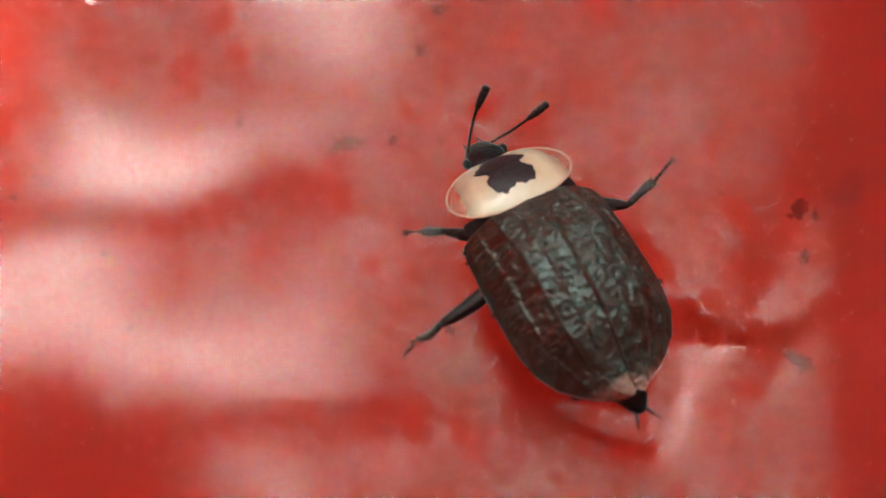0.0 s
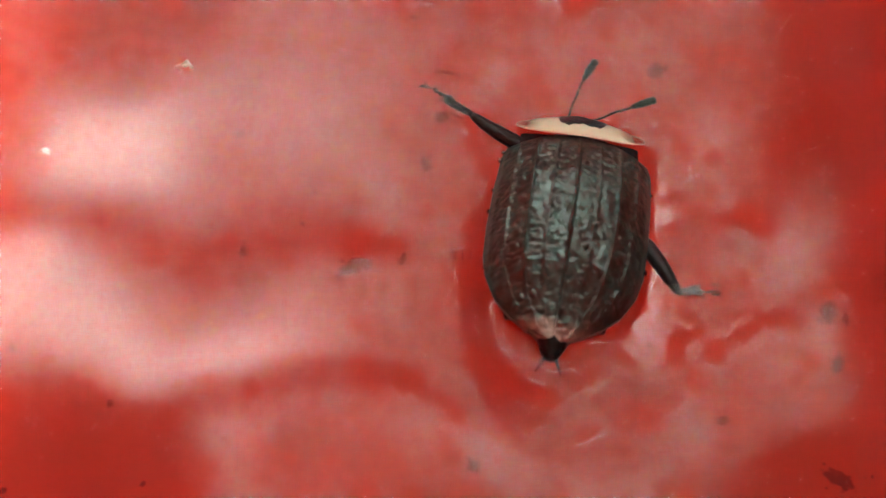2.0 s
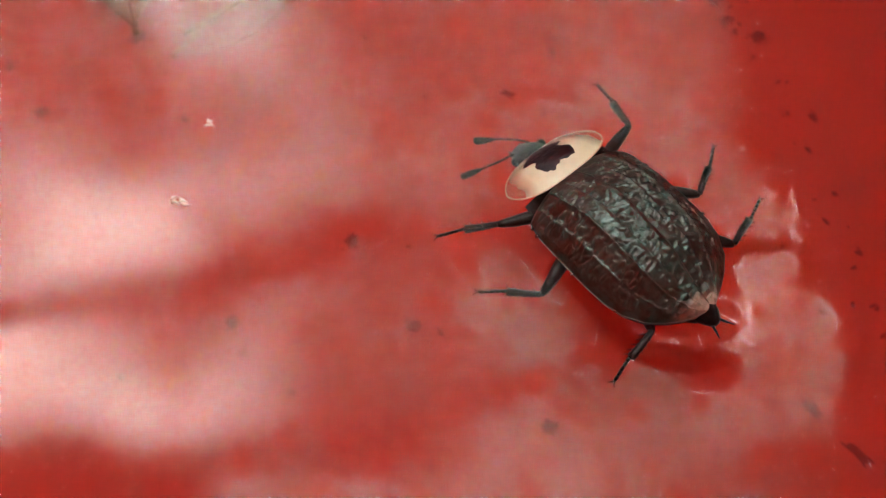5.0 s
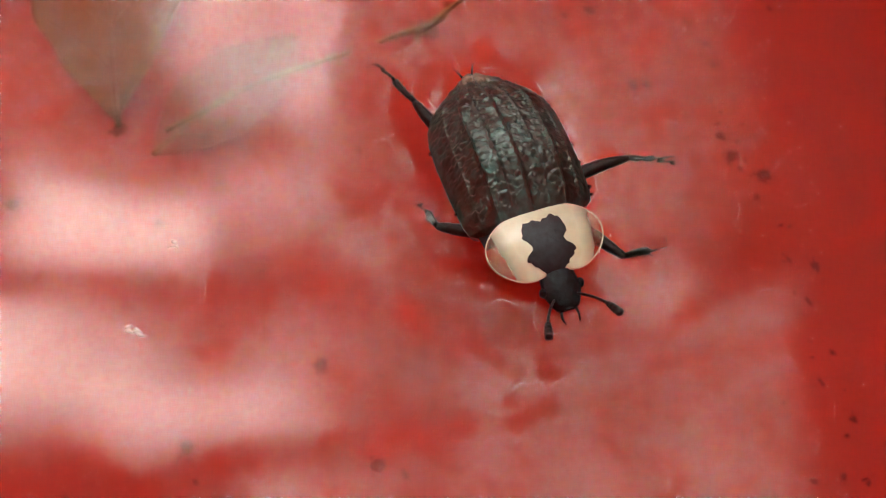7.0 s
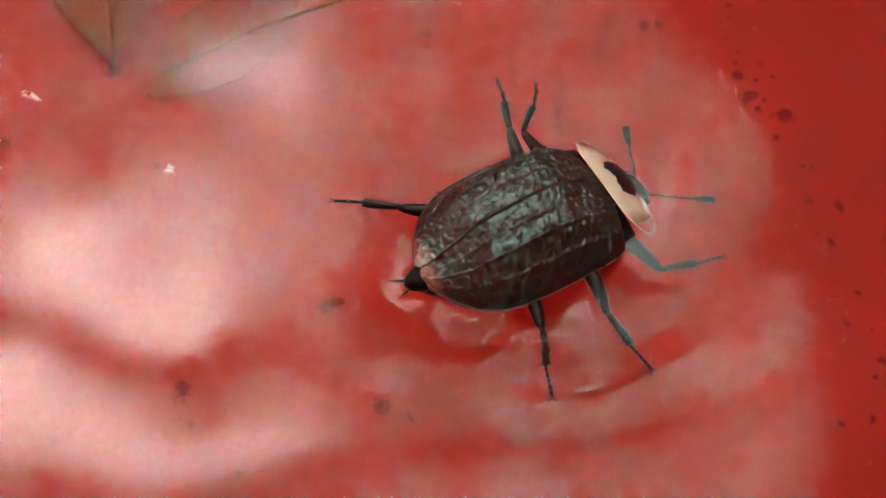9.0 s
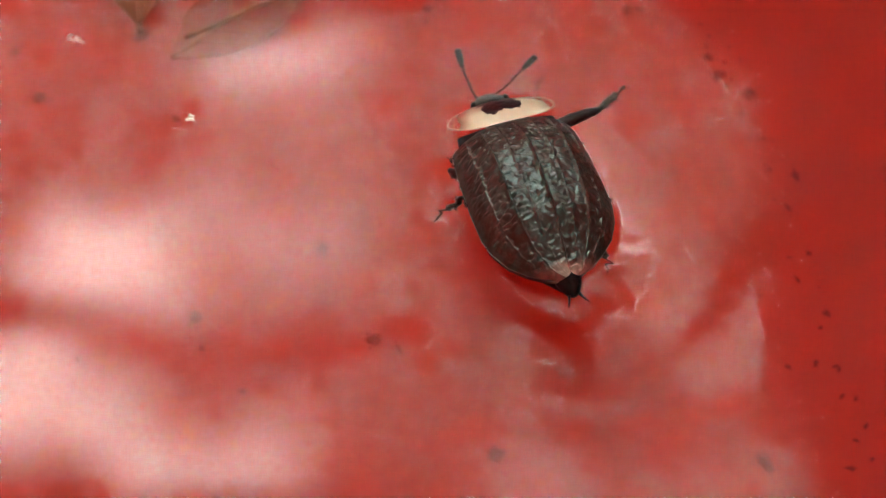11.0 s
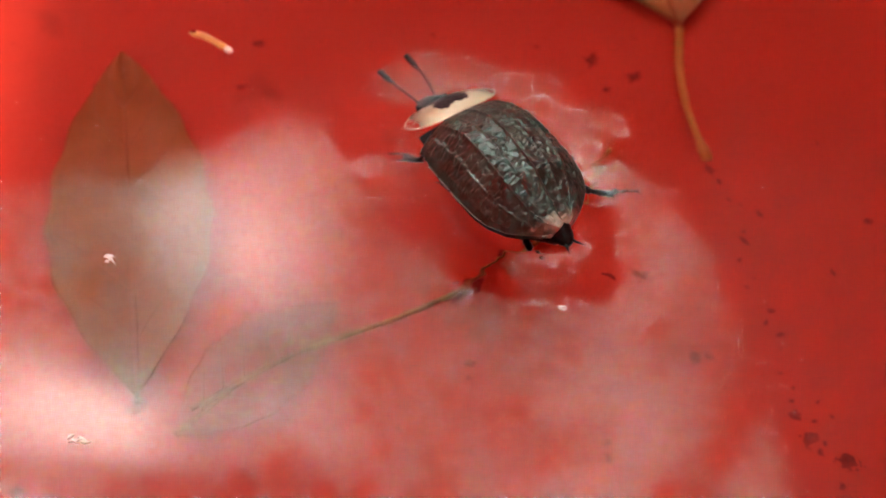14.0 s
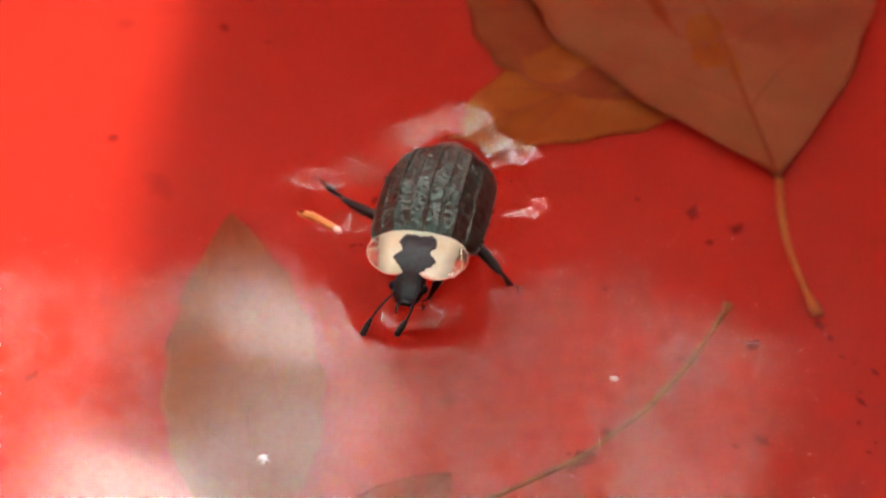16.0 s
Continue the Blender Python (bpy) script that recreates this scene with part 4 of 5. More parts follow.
make_leaf("fallen_leaf", "large tan fallen leaf with a long ochre stem, under water", (36.6, 119.8), (28.0, 192.0), 42.0, LEAF_TAN, 0.4, 2.5, stem_to=(36.9, 102.8), broad=0.5, seed=1)
make_leaf("fallen_leaf", "ochre pointed fallen leaf tucked under a larger one", (44.0, 146.0), (2.0, 127.0), 17.0, LEAF_OCHRE, 0.3, 1.2, broad=0.5, seed=4)
make_leaf("fallen_leaf", "dark brown fallen leaf behind the ochre leaf", (6.0, 158.0), (28.0, 132.0), 22.0, LEAF_BROWN, 0.15, 1.0, broad=0.5, seed=7)
make_leaf("fallen_leaf", "brown pointed fallen leaf under water", (-12.2, 77.6), (-19.2, 116.1), 14.0, LEAF_BROWN, 0.8, 2.0, broad=0.45, seed=2)
make_leaf("fallen_leaf", "small brown fallen leaf beside a twig", (-9.0, 75.0), (3.0, 87.0), 8.5, LEAF_RED, 0.2, 0.6, broad=0.45, seed=5)
make_twig()
make_debris()
chip = make_chip()
flecks = [make_fleck(k, s) for k, s in enumerate((0.5, 0.9, 1.0, 0.8, 0.9, 0.5))]

# ---- movement ----
# seconds, x and y in millimetres, heading, nose-down pitch, fold of the shield
BEETLE_ROWS = [
    (0.00, 13.9, 4.2, 122, -1.6, 22),
    (0.50, 8.1, 7.5, 81, 7.1, 31),
    (1.00, 10.2, 12.8, 85, 3.5, 59),
    (1.50, 8.9, 16.5, 76, 0.3, 60),
    (2.00, 11.3, 17.7, 82, 0.9, 47),
    (2.50, 12.8, 20.8, 65, 8.0, 49),
    (3.00, 16.1, 23.3, 79, 5.4, 49),
    (3.50, 18.1, 29.6, 56, 6.6, 55),
    (4.00, 23.6, 32.5, 87, 2.9, 37),
    (4.50, 26.2, 39.8, 94, 1.4, 41),
    (4.70, 27.3, 43.4, 103, 1.8, 35),
    (5.40, 25.5, 52.0, 160, 2.0, 30),
    (6.10, 23.7, 60.6, 216, 2.0, 30),
    (6.80, 21.9, 69.2, 272, -4.0, 6),
    (7.00, 20.1, 67.9, 288, -1.5, 6),
    (7.50, 18.5, 64.5, 292, 1.5, 6),
    (8.00, 12.4, 63.7, 317, 5.0, 24),
    (8.50, 16.4, 58.8, 348, 2.4, 32),
    (8.70, 18.2, 56.5, 369, 4.9, 43),
    (9.40, 19.8, 54.7, 401, 2.0, 40),
    (10.10, 21.3, 52.8, 433, 2.0, 40),
    (10.80, 22.9, 51.0, 465, 0.5, 34),
    (11.00, 23.0, 53.3, 468, 2.7, 32),
    (11.50, 19.6, 64.1, 462, 1.7, 55),
    (12.00, 17.0, 69.6, 436, 7.5, 52),
    (12.50, 18.1, 77.7, 452, 2.3, 56),
    (13.00, 17.8, 82.0, 460, 2.9, 58),
    (13.50, 17.2, 86.1, 450, 7.0, 59),
    (14.00, 17.3, 91.5, 483, 0.6, 30),
    (14.30, 17.1, 96.4, 501, -0.0, 16),
    (14.50, 15.5, 98.2, 504, 3.2, 28),
    (14.80, 14.3, 100.4, 522, 1.8, 40),
    (15.00, 13.2, 102.6, 531, 4.5, 16),
    (15.50, 9.2, 107.5, 573, -4.0, 4),
    (15.80, 5.3, 107.1, 596, -4.0, 0),
    (16.00, 2.1, 108.2, 619, -4.0, 0),
]
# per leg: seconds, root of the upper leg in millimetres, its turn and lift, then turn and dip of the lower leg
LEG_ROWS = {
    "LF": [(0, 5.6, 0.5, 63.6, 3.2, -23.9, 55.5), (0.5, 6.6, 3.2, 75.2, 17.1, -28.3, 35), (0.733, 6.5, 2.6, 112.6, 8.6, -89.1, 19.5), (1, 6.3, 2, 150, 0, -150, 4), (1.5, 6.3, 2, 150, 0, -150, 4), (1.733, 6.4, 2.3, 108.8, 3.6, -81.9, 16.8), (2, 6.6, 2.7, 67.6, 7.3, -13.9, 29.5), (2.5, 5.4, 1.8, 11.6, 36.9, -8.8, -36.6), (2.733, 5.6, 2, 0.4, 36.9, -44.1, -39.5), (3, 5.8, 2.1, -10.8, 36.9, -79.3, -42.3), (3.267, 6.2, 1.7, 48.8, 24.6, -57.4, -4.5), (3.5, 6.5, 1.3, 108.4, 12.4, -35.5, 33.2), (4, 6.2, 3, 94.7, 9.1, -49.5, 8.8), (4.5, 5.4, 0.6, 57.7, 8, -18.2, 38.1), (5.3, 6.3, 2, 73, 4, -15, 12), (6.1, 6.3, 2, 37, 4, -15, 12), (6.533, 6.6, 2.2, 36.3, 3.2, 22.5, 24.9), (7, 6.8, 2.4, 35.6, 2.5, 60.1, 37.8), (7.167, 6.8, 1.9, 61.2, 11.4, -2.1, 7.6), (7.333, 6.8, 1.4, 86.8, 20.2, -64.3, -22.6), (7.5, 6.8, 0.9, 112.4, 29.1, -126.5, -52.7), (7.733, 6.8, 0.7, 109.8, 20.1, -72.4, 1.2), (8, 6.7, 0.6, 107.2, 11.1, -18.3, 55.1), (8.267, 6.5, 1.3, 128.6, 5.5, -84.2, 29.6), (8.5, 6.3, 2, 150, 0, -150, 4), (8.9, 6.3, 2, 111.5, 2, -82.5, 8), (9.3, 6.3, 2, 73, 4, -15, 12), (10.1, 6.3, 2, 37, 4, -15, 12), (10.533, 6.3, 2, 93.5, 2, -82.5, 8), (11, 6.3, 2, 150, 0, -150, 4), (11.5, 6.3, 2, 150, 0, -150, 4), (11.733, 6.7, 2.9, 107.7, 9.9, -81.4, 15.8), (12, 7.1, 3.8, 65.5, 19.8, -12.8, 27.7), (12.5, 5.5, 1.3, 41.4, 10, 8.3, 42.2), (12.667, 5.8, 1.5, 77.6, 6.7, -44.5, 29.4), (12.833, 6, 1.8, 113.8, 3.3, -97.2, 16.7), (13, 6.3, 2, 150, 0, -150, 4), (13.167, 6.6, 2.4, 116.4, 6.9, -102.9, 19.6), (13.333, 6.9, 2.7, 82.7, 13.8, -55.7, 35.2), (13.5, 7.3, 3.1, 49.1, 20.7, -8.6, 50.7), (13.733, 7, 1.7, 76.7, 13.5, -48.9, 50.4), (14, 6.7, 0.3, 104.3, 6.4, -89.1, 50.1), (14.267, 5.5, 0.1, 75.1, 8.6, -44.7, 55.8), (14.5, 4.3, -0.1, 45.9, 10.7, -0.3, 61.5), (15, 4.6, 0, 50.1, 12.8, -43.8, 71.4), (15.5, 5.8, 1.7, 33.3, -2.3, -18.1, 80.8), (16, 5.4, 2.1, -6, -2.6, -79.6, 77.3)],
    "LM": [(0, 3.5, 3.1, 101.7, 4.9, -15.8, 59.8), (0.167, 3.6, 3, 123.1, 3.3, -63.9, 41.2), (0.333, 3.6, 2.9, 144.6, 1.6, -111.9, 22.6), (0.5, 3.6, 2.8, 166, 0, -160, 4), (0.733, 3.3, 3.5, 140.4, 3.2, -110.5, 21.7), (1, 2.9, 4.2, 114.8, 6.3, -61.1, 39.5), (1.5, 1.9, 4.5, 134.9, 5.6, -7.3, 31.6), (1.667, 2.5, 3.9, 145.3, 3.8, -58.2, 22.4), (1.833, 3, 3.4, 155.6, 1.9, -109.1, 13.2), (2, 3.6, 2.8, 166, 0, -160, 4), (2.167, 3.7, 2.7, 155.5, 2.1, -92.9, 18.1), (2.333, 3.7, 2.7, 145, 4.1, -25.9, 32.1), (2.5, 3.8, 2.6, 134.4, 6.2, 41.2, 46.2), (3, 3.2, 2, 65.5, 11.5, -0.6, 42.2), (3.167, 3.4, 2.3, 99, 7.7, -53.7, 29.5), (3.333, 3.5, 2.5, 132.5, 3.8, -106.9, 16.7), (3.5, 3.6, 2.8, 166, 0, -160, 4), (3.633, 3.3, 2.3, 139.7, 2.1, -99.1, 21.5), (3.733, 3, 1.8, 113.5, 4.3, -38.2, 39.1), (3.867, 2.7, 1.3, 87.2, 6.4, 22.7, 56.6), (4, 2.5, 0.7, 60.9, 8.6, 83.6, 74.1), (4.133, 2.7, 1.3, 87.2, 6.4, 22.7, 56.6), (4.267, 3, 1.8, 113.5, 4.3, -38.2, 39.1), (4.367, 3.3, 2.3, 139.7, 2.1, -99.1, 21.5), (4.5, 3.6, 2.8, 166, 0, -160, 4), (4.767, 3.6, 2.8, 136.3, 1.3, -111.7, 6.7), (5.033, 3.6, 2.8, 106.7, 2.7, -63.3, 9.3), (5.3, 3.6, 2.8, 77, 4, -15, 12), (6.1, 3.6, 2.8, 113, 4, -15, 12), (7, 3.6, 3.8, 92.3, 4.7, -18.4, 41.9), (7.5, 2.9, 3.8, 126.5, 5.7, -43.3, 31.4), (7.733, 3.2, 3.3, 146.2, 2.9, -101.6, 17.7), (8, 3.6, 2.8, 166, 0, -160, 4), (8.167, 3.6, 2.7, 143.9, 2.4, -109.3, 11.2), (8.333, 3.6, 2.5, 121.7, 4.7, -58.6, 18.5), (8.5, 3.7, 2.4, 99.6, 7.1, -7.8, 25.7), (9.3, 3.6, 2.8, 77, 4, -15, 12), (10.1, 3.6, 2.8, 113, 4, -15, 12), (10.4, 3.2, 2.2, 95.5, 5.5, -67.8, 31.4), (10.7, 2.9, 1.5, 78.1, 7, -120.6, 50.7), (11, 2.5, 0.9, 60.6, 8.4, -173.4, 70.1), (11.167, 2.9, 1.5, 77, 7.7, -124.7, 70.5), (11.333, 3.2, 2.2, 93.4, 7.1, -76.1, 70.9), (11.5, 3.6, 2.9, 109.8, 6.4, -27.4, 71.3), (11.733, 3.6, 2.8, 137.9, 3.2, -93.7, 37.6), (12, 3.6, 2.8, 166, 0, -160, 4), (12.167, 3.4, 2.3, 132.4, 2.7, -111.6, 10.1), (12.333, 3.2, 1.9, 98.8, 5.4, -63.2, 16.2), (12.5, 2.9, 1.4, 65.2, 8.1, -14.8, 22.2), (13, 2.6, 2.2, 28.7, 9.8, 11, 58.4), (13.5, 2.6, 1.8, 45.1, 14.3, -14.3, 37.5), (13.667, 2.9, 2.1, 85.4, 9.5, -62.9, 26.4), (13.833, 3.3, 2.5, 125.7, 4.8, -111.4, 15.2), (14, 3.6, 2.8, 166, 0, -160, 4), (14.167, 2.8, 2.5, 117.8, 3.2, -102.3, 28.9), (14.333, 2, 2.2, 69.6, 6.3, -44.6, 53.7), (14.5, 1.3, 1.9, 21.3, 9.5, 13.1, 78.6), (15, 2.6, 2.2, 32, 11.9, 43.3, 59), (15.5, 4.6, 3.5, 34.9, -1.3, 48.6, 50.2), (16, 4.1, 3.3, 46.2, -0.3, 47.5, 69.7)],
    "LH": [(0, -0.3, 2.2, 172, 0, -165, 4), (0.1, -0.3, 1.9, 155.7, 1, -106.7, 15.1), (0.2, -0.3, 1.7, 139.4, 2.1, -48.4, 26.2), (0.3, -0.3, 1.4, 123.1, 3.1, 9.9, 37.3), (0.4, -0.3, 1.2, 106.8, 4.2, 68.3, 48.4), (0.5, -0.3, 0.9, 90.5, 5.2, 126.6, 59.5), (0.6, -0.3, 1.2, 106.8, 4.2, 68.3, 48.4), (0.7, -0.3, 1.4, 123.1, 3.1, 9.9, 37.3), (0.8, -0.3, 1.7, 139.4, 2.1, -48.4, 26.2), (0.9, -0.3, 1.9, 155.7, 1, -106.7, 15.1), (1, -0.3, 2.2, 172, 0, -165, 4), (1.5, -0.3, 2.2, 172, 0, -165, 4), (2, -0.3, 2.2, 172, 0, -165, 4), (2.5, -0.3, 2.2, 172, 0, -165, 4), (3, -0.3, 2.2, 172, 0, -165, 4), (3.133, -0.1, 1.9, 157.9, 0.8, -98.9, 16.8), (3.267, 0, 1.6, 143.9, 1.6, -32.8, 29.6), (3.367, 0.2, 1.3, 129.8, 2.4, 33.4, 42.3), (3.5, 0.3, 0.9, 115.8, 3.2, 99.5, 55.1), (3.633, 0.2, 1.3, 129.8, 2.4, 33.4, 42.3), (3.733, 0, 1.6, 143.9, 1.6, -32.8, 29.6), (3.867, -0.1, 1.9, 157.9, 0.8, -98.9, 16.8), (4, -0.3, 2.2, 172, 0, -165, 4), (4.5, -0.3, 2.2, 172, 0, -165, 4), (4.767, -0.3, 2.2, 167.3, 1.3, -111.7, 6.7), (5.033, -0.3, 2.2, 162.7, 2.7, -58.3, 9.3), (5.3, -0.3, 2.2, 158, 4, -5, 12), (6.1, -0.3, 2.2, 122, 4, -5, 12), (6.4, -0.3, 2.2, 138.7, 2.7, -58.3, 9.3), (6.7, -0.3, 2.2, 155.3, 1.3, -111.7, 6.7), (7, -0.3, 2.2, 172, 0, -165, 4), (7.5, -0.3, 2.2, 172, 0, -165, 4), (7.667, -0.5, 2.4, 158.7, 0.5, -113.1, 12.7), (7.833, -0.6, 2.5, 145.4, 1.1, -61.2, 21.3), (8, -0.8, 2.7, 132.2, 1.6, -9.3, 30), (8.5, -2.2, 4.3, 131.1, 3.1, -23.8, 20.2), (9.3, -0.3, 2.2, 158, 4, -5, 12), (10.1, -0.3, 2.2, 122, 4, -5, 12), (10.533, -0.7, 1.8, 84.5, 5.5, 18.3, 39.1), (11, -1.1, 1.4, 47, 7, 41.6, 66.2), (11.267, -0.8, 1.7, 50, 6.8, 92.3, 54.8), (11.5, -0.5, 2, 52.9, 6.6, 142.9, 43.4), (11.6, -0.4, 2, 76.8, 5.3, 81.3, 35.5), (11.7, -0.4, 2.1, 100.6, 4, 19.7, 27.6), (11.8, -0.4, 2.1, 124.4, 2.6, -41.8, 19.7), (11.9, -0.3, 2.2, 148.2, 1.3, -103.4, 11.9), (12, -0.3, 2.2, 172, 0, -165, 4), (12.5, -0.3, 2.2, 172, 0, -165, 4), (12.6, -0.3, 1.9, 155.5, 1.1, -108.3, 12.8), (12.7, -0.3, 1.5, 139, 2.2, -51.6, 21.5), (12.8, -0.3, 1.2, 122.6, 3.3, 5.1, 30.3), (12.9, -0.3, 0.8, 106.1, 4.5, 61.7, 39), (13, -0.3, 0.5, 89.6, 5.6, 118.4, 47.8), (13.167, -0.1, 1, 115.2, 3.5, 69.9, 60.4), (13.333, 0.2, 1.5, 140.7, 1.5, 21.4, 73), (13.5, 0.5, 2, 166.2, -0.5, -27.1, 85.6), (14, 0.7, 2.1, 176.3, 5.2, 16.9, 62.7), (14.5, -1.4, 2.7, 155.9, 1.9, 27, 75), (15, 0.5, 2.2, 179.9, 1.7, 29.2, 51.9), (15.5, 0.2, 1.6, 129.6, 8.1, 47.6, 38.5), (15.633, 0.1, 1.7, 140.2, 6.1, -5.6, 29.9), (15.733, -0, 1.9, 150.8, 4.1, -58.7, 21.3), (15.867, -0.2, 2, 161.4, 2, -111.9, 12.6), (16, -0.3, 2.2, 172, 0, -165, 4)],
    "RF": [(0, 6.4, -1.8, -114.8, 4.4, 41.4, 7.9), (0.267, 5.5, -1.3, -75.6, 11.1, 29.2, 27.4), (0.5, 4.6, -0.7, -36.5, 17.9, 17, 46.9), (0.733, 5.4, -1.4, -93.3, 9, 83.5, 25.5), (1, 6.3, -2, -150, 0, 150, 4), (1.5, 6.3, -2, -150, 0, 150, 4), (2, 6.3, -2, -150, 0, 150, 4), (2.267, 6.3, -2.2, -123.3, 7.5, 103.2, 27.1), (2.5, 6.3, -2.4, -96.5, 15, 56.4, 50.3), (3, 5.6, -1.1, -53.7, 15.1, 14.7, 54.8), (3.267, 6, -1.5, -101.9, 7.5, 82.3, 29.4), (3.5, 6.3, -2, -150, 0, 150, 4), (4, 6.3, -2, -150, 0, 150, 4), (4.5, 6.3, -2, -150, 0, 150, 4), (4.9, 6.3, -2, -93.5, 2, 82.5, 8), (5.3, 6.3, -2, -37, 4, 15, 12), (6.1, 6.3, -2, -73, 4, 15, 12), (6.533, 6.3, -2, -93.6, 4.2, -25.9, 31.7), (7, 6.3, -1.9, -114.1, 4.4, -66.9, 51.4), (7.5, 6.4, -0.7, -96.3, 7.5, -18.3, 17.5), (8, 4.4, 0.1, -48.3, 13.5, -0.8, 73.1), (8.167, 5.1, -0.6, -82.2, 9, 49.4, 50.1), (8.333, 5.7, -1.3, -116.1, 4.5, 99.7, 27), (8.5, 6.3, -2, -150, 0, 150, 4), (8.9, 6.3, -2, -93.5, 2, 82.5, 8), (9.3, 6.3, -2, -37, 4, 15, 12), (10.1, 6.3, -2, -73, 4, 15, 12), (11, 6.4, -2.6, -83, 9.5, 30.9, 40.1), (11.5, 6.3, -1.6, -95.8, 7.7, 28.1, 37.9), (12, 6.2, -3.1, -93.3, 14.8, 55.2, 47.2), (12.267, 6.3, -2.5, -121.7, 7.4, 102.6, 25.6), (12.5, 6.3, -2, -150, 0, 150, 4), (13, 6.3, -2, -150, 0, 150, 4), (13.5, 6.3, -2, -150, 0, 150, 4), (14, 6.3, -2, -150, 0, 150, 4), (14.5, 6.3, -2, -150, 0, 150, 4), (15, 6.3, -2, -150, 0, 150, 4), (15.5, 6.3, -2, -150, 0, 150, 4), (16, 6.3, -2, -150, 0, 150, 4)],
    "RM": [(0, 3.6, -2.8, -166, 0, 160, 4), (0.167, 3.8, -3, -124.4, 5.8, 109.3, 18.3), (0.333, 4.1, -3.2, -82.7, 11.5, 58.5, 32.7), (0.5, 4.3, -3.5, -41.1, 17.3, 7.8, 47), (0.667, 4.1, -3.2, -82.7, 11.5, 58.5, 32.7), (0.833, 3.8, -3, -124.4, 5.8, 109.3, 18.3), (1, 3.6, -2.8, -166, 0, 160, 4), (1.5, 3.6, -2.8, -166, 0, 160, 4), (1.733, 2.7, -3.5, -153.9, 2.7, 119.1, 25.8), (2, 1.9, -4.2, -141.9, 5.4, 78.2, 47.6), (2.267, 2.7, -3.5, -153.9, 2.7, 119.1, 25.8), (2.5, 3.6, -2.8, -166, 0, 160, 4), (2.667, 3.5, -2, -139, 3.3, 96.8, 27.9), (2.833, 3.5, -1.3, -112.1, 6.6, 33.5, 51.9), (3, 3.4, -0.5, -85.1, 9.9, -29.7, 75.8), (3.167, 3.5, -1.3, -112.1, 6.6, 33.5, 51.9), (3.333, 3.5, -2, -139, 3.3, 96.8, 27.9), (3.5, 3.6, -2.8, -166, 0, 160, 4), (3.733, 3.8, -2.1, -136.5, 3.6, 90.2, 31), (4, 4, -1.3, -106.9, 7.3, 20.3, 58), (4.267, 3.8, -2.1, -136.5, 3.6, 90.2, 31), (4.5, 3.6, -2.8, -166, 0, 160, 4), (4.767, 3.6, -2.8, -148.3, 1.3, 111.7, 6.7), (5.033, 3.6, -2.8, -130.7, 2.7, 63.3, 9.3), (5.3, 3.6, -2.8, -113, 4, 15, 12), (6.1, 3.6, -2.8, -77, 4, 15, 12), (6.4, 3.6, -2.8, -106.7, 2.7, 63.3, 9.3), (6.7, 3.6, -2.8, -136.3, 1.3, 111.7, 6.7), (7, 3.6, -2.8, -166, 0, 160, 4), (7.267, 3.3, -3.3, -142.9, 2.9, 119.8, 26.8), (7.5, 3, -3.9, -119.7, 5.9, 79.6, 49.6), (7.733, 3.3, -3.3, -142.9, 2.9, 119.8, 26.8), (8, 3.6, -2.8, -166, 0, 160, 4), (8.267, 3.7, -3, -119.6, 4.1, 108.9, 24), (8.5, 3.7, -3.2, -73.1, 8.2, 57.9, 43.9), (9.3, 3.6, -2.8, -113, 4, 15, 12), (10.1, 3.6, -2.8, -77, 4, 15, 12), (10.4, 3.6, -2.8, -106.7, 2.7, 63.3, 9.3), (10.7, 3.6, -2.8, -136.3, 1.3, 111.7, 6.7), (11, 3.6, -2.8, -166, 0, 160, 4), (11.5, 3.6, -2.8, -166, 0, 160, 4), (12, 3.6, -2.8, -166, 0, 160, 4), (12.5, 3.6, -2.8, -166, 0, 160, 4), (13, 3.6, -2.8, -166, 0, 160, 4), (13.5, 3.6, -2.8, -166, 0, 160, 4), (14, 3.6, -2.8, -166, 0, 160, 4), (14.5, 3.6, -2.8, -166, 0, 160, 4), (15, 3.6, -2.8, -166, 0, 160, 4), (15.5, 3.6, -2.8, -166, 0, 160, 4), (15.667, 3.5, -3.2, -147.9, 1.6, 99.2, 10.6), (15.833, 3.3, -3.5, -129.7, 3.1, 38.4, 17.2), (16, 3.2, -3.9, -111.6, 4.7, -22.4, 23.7)],
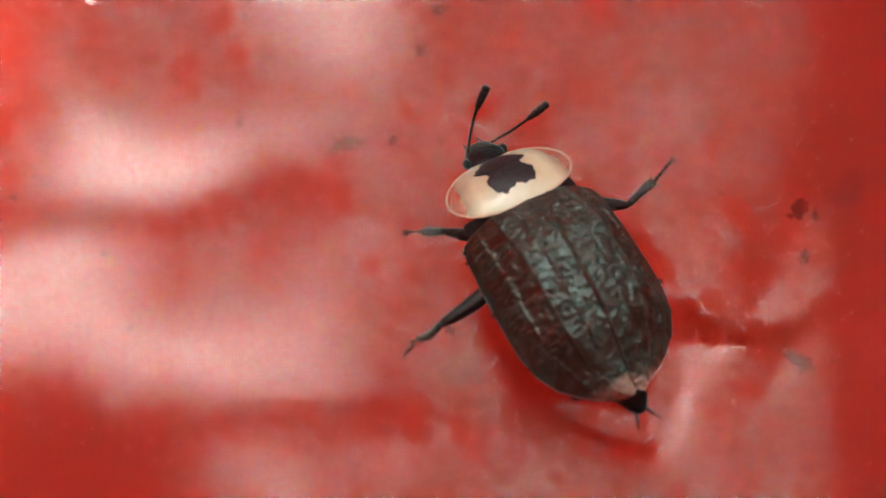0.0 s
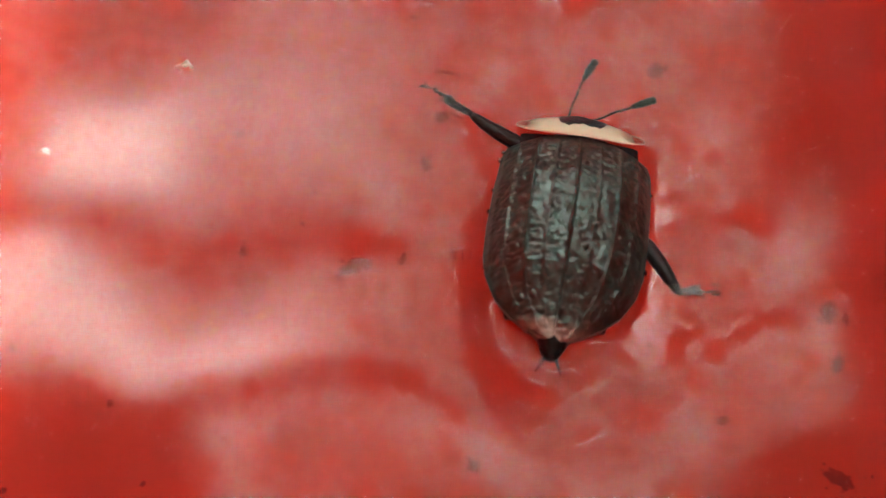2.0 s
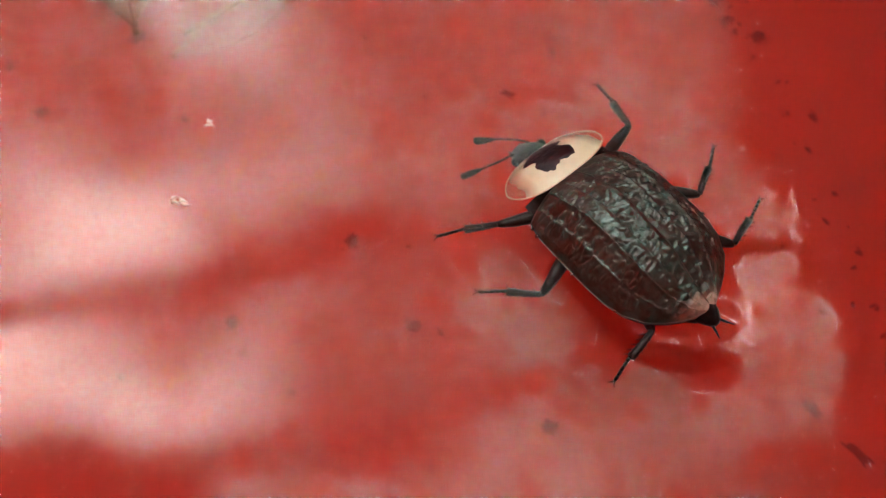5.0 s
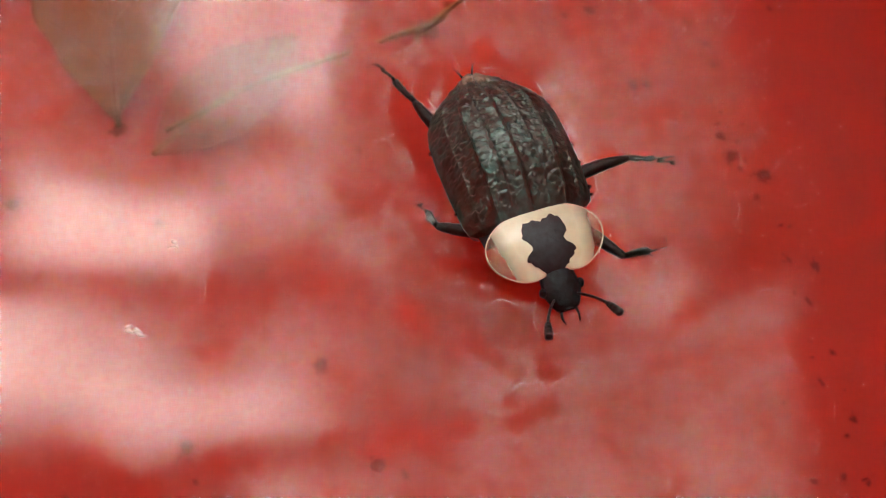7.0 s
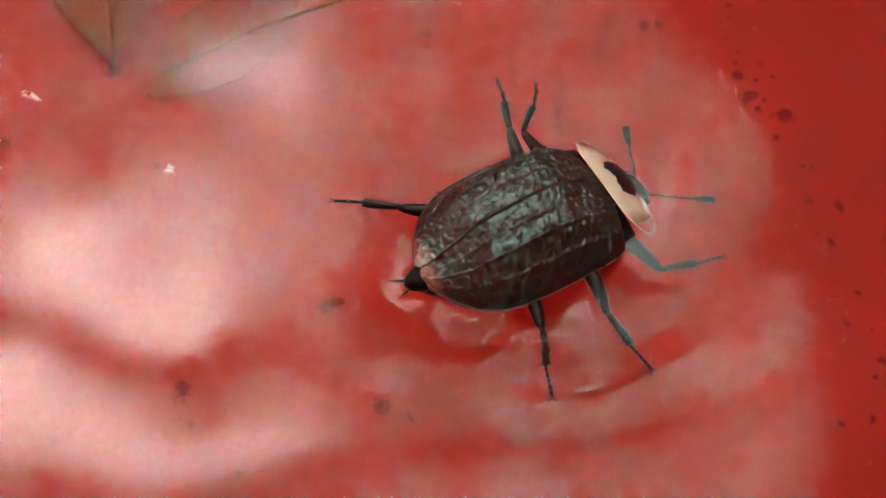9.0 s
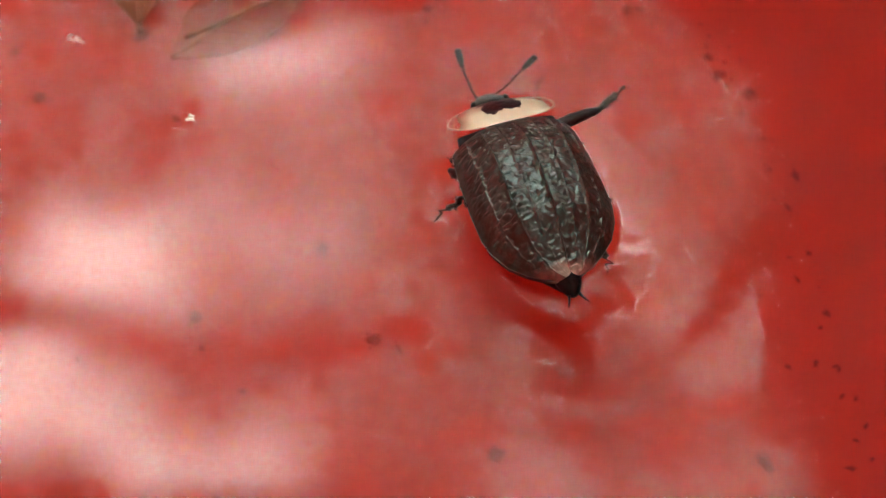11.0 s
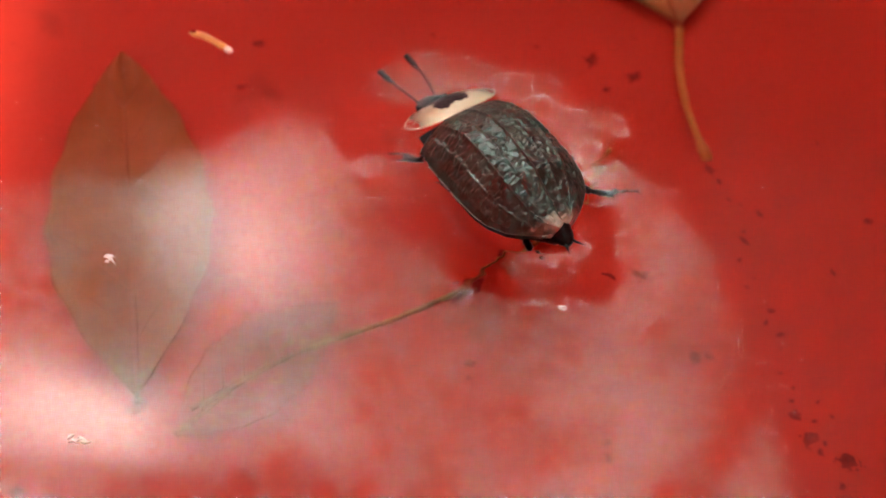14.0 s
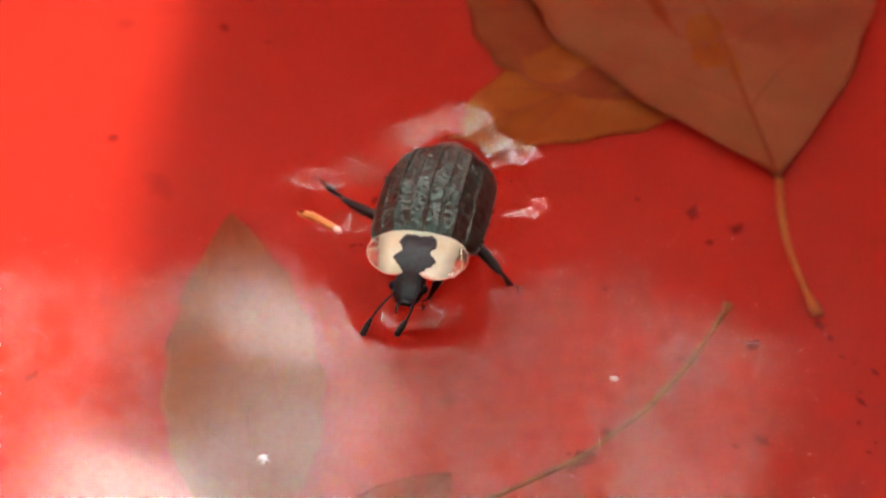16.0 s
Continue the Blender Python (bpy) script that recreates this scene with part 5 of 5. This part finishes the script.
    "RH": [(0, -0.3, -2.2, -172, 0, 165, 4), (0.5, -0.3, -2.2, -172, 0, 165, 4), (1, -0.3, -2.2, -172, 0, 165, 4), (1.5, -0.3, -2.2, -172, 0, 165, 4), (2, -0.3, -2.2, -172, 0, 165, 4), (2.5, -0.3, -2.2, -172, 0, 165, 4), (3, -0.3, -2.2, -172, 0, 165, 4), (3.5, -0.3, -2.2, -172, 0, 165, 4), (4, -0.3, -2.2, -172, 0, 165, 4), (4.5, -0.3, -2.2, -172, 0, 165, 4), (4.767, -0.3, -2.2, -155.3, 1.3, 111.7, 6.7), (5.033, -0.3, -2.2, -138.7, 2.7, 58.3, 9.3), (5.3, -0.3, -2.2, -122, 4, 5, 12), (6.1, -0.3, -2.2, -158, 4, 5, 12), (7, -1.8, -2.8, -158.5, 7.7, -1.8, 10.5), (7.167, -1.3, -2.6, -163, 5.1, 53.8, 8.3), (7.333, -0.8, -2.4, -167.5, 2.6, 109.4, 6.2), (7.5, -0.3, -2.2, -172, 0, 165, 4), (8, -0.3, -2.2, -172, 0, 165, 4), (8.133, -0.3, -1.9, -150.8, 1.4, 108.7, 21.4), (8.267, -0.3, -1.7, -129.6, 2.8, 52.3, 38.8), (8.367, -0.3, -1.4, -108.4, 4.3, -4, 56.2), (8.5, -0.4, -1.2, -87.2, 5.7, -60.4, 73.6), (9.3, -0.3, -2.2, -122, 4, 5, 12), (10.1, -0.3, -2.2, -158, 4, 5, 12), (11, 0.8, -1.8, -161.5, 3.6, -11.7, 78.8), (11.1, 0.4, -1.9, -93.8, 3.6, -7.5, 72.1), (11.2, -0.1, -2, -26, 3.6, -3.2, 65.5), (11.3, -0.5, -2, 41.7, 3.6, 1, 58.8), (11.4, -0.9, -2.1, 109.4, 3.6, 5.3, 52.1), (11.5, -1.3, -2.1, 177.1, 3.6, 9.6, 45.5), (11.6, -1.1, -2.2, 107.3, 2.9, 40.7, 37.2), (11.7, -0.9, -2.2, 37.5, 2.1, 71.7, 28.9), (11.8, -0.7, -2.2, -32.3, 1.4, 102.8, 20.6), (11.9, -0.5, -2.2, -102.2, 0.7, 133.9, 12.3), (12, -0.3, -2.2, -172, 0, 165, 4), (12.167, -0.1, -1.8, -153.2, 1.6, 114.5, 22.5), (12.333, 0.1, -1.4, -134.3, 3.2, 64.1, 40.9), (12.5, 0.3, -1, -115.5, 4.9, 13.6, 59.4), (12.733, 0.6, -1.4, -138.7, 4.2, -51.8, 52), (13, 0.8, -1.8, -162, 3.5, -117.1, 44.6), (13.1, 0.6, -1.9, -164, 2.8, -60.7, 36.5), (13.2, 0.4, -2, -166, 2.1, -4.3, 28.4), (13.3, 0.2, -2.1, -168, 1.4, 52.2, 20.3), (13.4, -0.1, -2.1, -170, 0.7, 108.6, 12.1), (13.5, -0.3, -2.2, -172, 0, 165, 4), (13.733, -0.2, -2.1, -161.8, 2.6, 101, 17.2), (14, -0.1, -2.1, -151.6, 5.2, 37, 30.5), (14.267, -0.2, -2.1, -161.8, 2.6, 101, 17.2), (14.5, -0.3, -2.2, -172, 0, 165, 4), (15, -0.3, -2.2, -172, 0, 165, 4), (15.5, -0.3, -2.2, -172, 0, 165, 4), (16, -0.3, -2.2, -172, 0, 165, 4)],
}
# per feeler: seconds, turn and dip on the head
FEELER_ROWS = {
    "L": [(0, -60.6, -46.6), (0.5, -38.7, -69.9), (0.733, -8.4, -25), (1, 22, 20), (1.167, 72.7, -1.3), (1.333, 123.4, -22.7), (1.5, 174.2, -44), (1.633, 112.8, -51.1), (1.733, 51.4, -58.1), (1.867, -10, -65.1), (2, -71.4, -72.1), (2.167, -12.2, -73.7), (2.333, 47, -75.3), (2.5, 106.2, -77), (3, 88.7, -61.8), (3.5, 105.3, -36.4), (4, 68.4, -48.3), (4.5, 79.2, -18), (5.8, 22, 20), (7, 24, -41.7), (7.5, -26.5, -17.9), (7.667, 26.8, -14.9), (7.833, 80.1, -11.8), (8, 133.4, -8.8), (8.5, 102.7, -34.2), (9.1, 62.4, -7.1), (9.7, 22, 20), (10.333, 21.2, -25.7), (11, 20.3, -71.4), (11.267, 21.2, -25.7), (11.5, 22, 20), (11.733, 66.2, -10.9), (12, 110.4, -41.8), (12.267, 66.2, -10.9), (12.5, 22, 20), (13, 22, 20), (13.5, 22, 20), (13.733, 32.8, -18), (14, 43.7, -56), (14.267, 80, -37.5), (14.5, 116.2, -19), (15, 91.3, -12.9), (15.5, 118.6, 2.4), (15.733, 54.8, 2), (16, -9, 1.5)],
    "R": [(0, -98.1, -22.9), (0.5, -80.1, -30.9), (1, -22, 20), (1.267, -57.9, -9), (1.5, -93.7, -38), (2, -91.9, -28), (2.5, -89.1, -55.9), (3, -92.7, -73), (3.133, -26.4, -60.7), (3.267, 40, -48.5), (3.367, 106.3, -36.3), (3.5, 172.6, -24), (3.733, 108.1, -46.4), (4, 43.5, -68.7), (4.5, 75.3, -28.2), (5.133, 26.7, -4.1), (5.8, -22, 20), (7, -30.7, -36.1), (7.5, -29.5, -21), (8, 29.9, -52.9), (8.267, -9.9, -58.7), (8.5, -49.7, -64.5), (9.1, -35.9, -22.2), (9.7, -22, 20), (10.333, -57.6, -8.2), (11, -93.2, -36.4), (11.5, -103.8, -15), (11.633, -49.9, -24.3), (11.733, 3.9, -33.5), (11.867, 57.7, -42.8), (12, 111.6, -52), (12.267, 44.8, -16), (12.5, -22, 20), (13, -22, 20), (13.5, -22, 20), (13.733, 2.5, -23.7), (14, 27, -67.4), (14.5, 47.1, -24), (15, 59, -28.7), (15.5, 59.4, 3.6), (15.733, 16, 11.8), (16, -27.4, 20)],
}
# rings on the water at the feet: seconds, place in millimetres, turn
RIPPLE_ROWS = {
    "LF": [(0, 2.8, 7.7, 0), (0.5, -1.2, 18.6, 0), (1, 9.9, 16.6, 0), (1.5, 9.2, 20.3, 0), (2, 2.1, 29.1, 0), (2.5, 16.4, 36.1, 0), (3, 20.4, 33.8, 0), (3.5, 12.8, 39.1, 0), (4, 12.7, 41.9, 0), (4.5, 17.8, 49.1, 0), (7, 31.6, 59.4, 0), (7.5, 24.8, 59.5, 0), (8, 21.4, 65.3, 0), (8.5, 20.2, 58.6, 0), (11, 21.3, 56.7, 0), (11.5, 18.2, 67.7, 0), (12, 8.3, 83.1, 0), (12.5, 10.2, 87.5, 0), (13, 16.6, 85.6, 0), (13.5, 7.9, 97.3, 0), (14, 7.5, 92.7, 0), (14.5, 4.6, 96.9, 0), (15, 3.2, 97, 0), (15.5, 2.6, 95.2, 0), (16, 0.8, 95, 0)],
    "LM": [(0, 3.5, -0.3, 0), (0.5, 7.6, 9.7, 0), (1, -1.2, 15.4, 0), (1.5, -3, 14.4, 0), (2, 10.8, 20, 0), (2.5, 5.3, 19.3, 0), (3, 7.4, 30.7, 0), (3.5, 18.6, 31.8, 0), (4, 17.1, 35, 0), (4.5, 25.2, 41.9, 0), (7, 32.8, 66.2, 0), (7.5, 29.4, 67.8, 0), (8, 14.5, 62.8, 0), (8.5, 21.2, 68.9, 0), (11, 17.5, 54, 0), (11.5, 10.2, 61.8, 0), (12, 16.7, 71.9, 0), (12.5, 8.4, 84.4, 0), (13, 9.9, 87.7, 0), (13.5, 9.7, 93.9, 0), (14, 15.4, 92.9, 0), (14.5, 7.3, 96, 0), (15, 4.4, 94.2, 0), (15.5, 6.4, 92.6, 0), (16, 8.8, 96.4, 0)],
    "LH": [(0, 13.4, 3.7, 0), (0.5, 3.1, 4.2, 0), (1, 9.5, 12.7, 0), (1.5, 8.2, 16.5, 0), (2, 10.6, 17.6, 0), (2.5, 12.1, 20.9, 0), (3, 15.4, 23.3, 0), (3.5, 12, 26.7, 0), (4, 22.9, 32.4, 0), (4.5, 25.6, 39.6, 0), (7, 20.7, 68.3, 0), (7.5, 19, 64.9, 0), (8, 14.2, 74.4, 0), (8.5, 12.2, 71.6, 0), (11, 15.3, 51.5, 0), (11.5, 14.6, 60.6, 0), (12, 16.3, 69.6, 0), (12.5, 17.4, 77.5, 0), (13, 14.2, 76.2, 0), (13.5, 13.7, 78.4, 0), (14, 19, 82.5, 0), (14.5, 18.5, 87.5, 0), (15, 20, 98.6, 0), (15.5, 17.7, 104.4, 0), (16, 2.8, 108.3, 0)],
    "RF": [(0, 20.1, 14.5, 0), (0.5, 14.8, 17.1, 0), (1, 11.1, 16.5, 0), (1.5, 10.4, 20, 0), (2, 12.4, 21.4, 0), (2.5, 24.3, 22, 0), (3, 24.8, 31, 0), (3.5, 20.7, 32.4, 0), (4, 24.4, 36.2, 0), (4.5, 26.5, 43.6, 0), (7, 14.2, 63, 0), (7.5, 10.8, 56.7, 0), (8, 15, 52.5, 0), (8.5, 20, 57.4, 0), (11, 30.1, 63.8, 0), (11.5, 28, 71.8, 0), (12, 28.9, 73, 0), (12.5, 18.6, 81.5, 0), (13, 17.7, 85.8, 0), (13.5, 17.8, 89.9, 0), (14, 15.7, 95, 0), (14.5, 12.8, 100.9, 0), (15, 9.6, 103.8, 0), (15.5, 5.7, 105.9, 0), (16, 0.8, 104.6, 0)],
    "RM": [(0, 13.5, 6.5, 0), (0.5, 18.3, 15.7, 0), (1, 11.2, 14.9, 0), (1.5, 10.2, 18.4, 0), (2, 20.7, 14.2, 0), (2.5, 14.5, 22.4, 0), (3, 23, 23.2, 0), (3.5, 20, 30.9, 0), (4, 31.9, 33.1, 0), (4.5, 26.9, 42, 0), (7, 20, 65.6, 0), (7.5, 9.9, 56.8, 0), (8, 13.4, 61.6, 0), (8.5, 22.4, 47, 0), (11, 23.1, 55.6, 0), (11.5, 20, 66.4, 0), (12, 18.3, 71.5, 0), (12.5, 18.9, 79.9, 0), (13, 18.3, 84.3, 0), (13.5, 18, 88.2, 0), (14, 16.8, 93.8, 0), (14.5, 14.2, 100.1, 0), (15, 11.2, 103.8, 0), (15.5, 6.9, 107, 0), (16, -9, 110.7, 0)],
    "RH": [(0, 14.6, 4.4, 0), (0.5, 8.7, 7.2, 0), (1, 10.8, 12.6, 0), (1.5, 9.5, 16.2, 0), (2, 11.9, 17.4, 0), (2.5, 13.3, 20.4, 0), (3, 16.7, 23, 0), (3.5, 18.5, 29.1, 0), (4, 24.2, 32.3, 0), (4.5, 26.9, 39.7, 0), (7, 10.9, 76, 0), (7.5, 17.8, 64.4, 0), (8, 11.8, 63.3, 0), (8.5, 13.4, 50.4, 0), (11, 27.6, 47.5, 0), (11.5, 23.6, 53.5, 0), (12, 17.6, 69.3, 0), (12.5, 25.9, 73.4, 0), (13, 18.4, 76.5, 0), (13.5, 17.9, 85.9, 0), (14, 27.3, 89.4, 0), (14.5, 16, 98.6, 0), (15, 13.5, 103.2, 0), (15.5, 9, 108.2, 0), (16, 1.5, 108.5, 0)],
}


def leg_poses(x, y, turn, lift, bend, dip):
    return pose(x * MM, y * MM, -1.0 * MM, 0, -lift, turn), pose(5.0 * MM, 0, 0, 0, dip, bend)


def motions():
    walk(beetle, [(t, pose(x * MM, y * MM, 0.0002, 0, p, h)) for t, x, y, h, p, f in BEETLE_ROWS])
    walk(disc, [(t, pose(x * MM, y * MM, 0, 0, 0, h)) for t, x, y, h, p, f in BEETLE_ROWS])
    walk(wide, [(t, pose(x * MM, y * MM, 0)) for t, x, y, h, p, f in BEETLE_ROWS])
    walk(shield, [(t, pose((6.1 + 0.5 * math.sin(radians(f))) * MM, 0, (0.70 + 0.45 * math.sin(radians(f))) * MM, 0, f, 0)) for t, x, y, h, p, f in BEETLE_ROWS])
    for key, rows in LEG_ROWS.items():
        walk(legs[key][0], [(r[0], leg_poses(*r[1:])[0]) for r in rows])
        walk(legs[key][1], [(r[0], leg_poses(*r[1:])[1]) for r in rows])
    for key, rows in FEELER_ROWS.items():
        side = 0.85 if key == "L" else -0.85
        walk(feelers[key], [(t, pose(6.7 * MM, side * MM, 0.1 * MM, 0, dip, turn)) for t, turn, dip in rows])
    for key, rows in RIPPLE_ROWS.items():
        walk(foot_ripples[key], [(t, pose(x * MM, y * MM, 0, 0, 0, a)) for t, x, y, a in rows])
    for ob, rows in ((chip, CHIP_ROWS), *zip(flecks, FLECK_ROWS)):
        walk(ob, [(t, pose(x * MM, y * MM, 0.00005, 0, 0, a)) for t, x, y, a in rows])


CHIP_ROWS = [(0, -7.0, 107.2, -16), (13.5, -7.0, 107.2, -16), (14.0, -8.1, 106.8, -16), (14.3, -8.7, 107.4, -16), (14.5, -8.3, 106.4, -16), (15.0, -7.3, 105.6, -16), (15.5, -7.1, 104.7, -16), (15.8, -8.1, 105.1, -16), (16.0, -8.3, 105.3, -16)]
FLECK_ROWS = [
    [(0, -20.3, 23.4, 0), (1.0, -20.3, 23.4, 0), (1.5, -21.9, 24.1, 0), (2.0, -22.4, 23.2, 0), (16, -20.4, 25.2, 20)],
    [(0, -14.4, 29.9, 0), (2.0, -14.4, 29.9, 0), (2.5, -13.3, 30.6, 0), (3.0, -13.8, 29.0, 0), (3.5, -13.6, 28.8, 0), (16, -11.6, 30.8, 20)],
    [(0, -5.6, 54.0, 0), (6.8, -5.6, 54.0, 0), (7.5, -5.2, 53.2, 0), (8.0, -9.2, 60.1, 0), (8.5, -13.3, 64.4, 0), (8.7, -14.0, 66.5, 0), (16, -12.0, 68.5, 20)],
    [(0, -3.4, 60.3, 0), (11.5, -3.4, 60.3, 0), (12.0, -1.6, 57.1, 0), (12.5, -1.8, 56.5, 0), (16, 0.2, 58.5, 20)],
    [(0, -12.4, 83.5, 0), (13.5, -12.4, 83.5, 0), (14.0, -13.2, 83.2, 0), (14.5, -13.1, 82.9, 0), (15.0, -11.7, 82.0, 0), (15.5, -11.1, 80.9, 0), (16, -10.8, 81.5, 20)],
    [(0, 27.8, 84.7, 0), (13.5, 27.8, 84.7, 0), (14.0, 20.1, 78.9, 0), (14.5, 13.9, 79.6, 0), (15.0, 12.5, 82.5, 0), (15.5, 14.4, 84.5, 0), (16.0, 15.5, 88.5, 0)]]
motions()
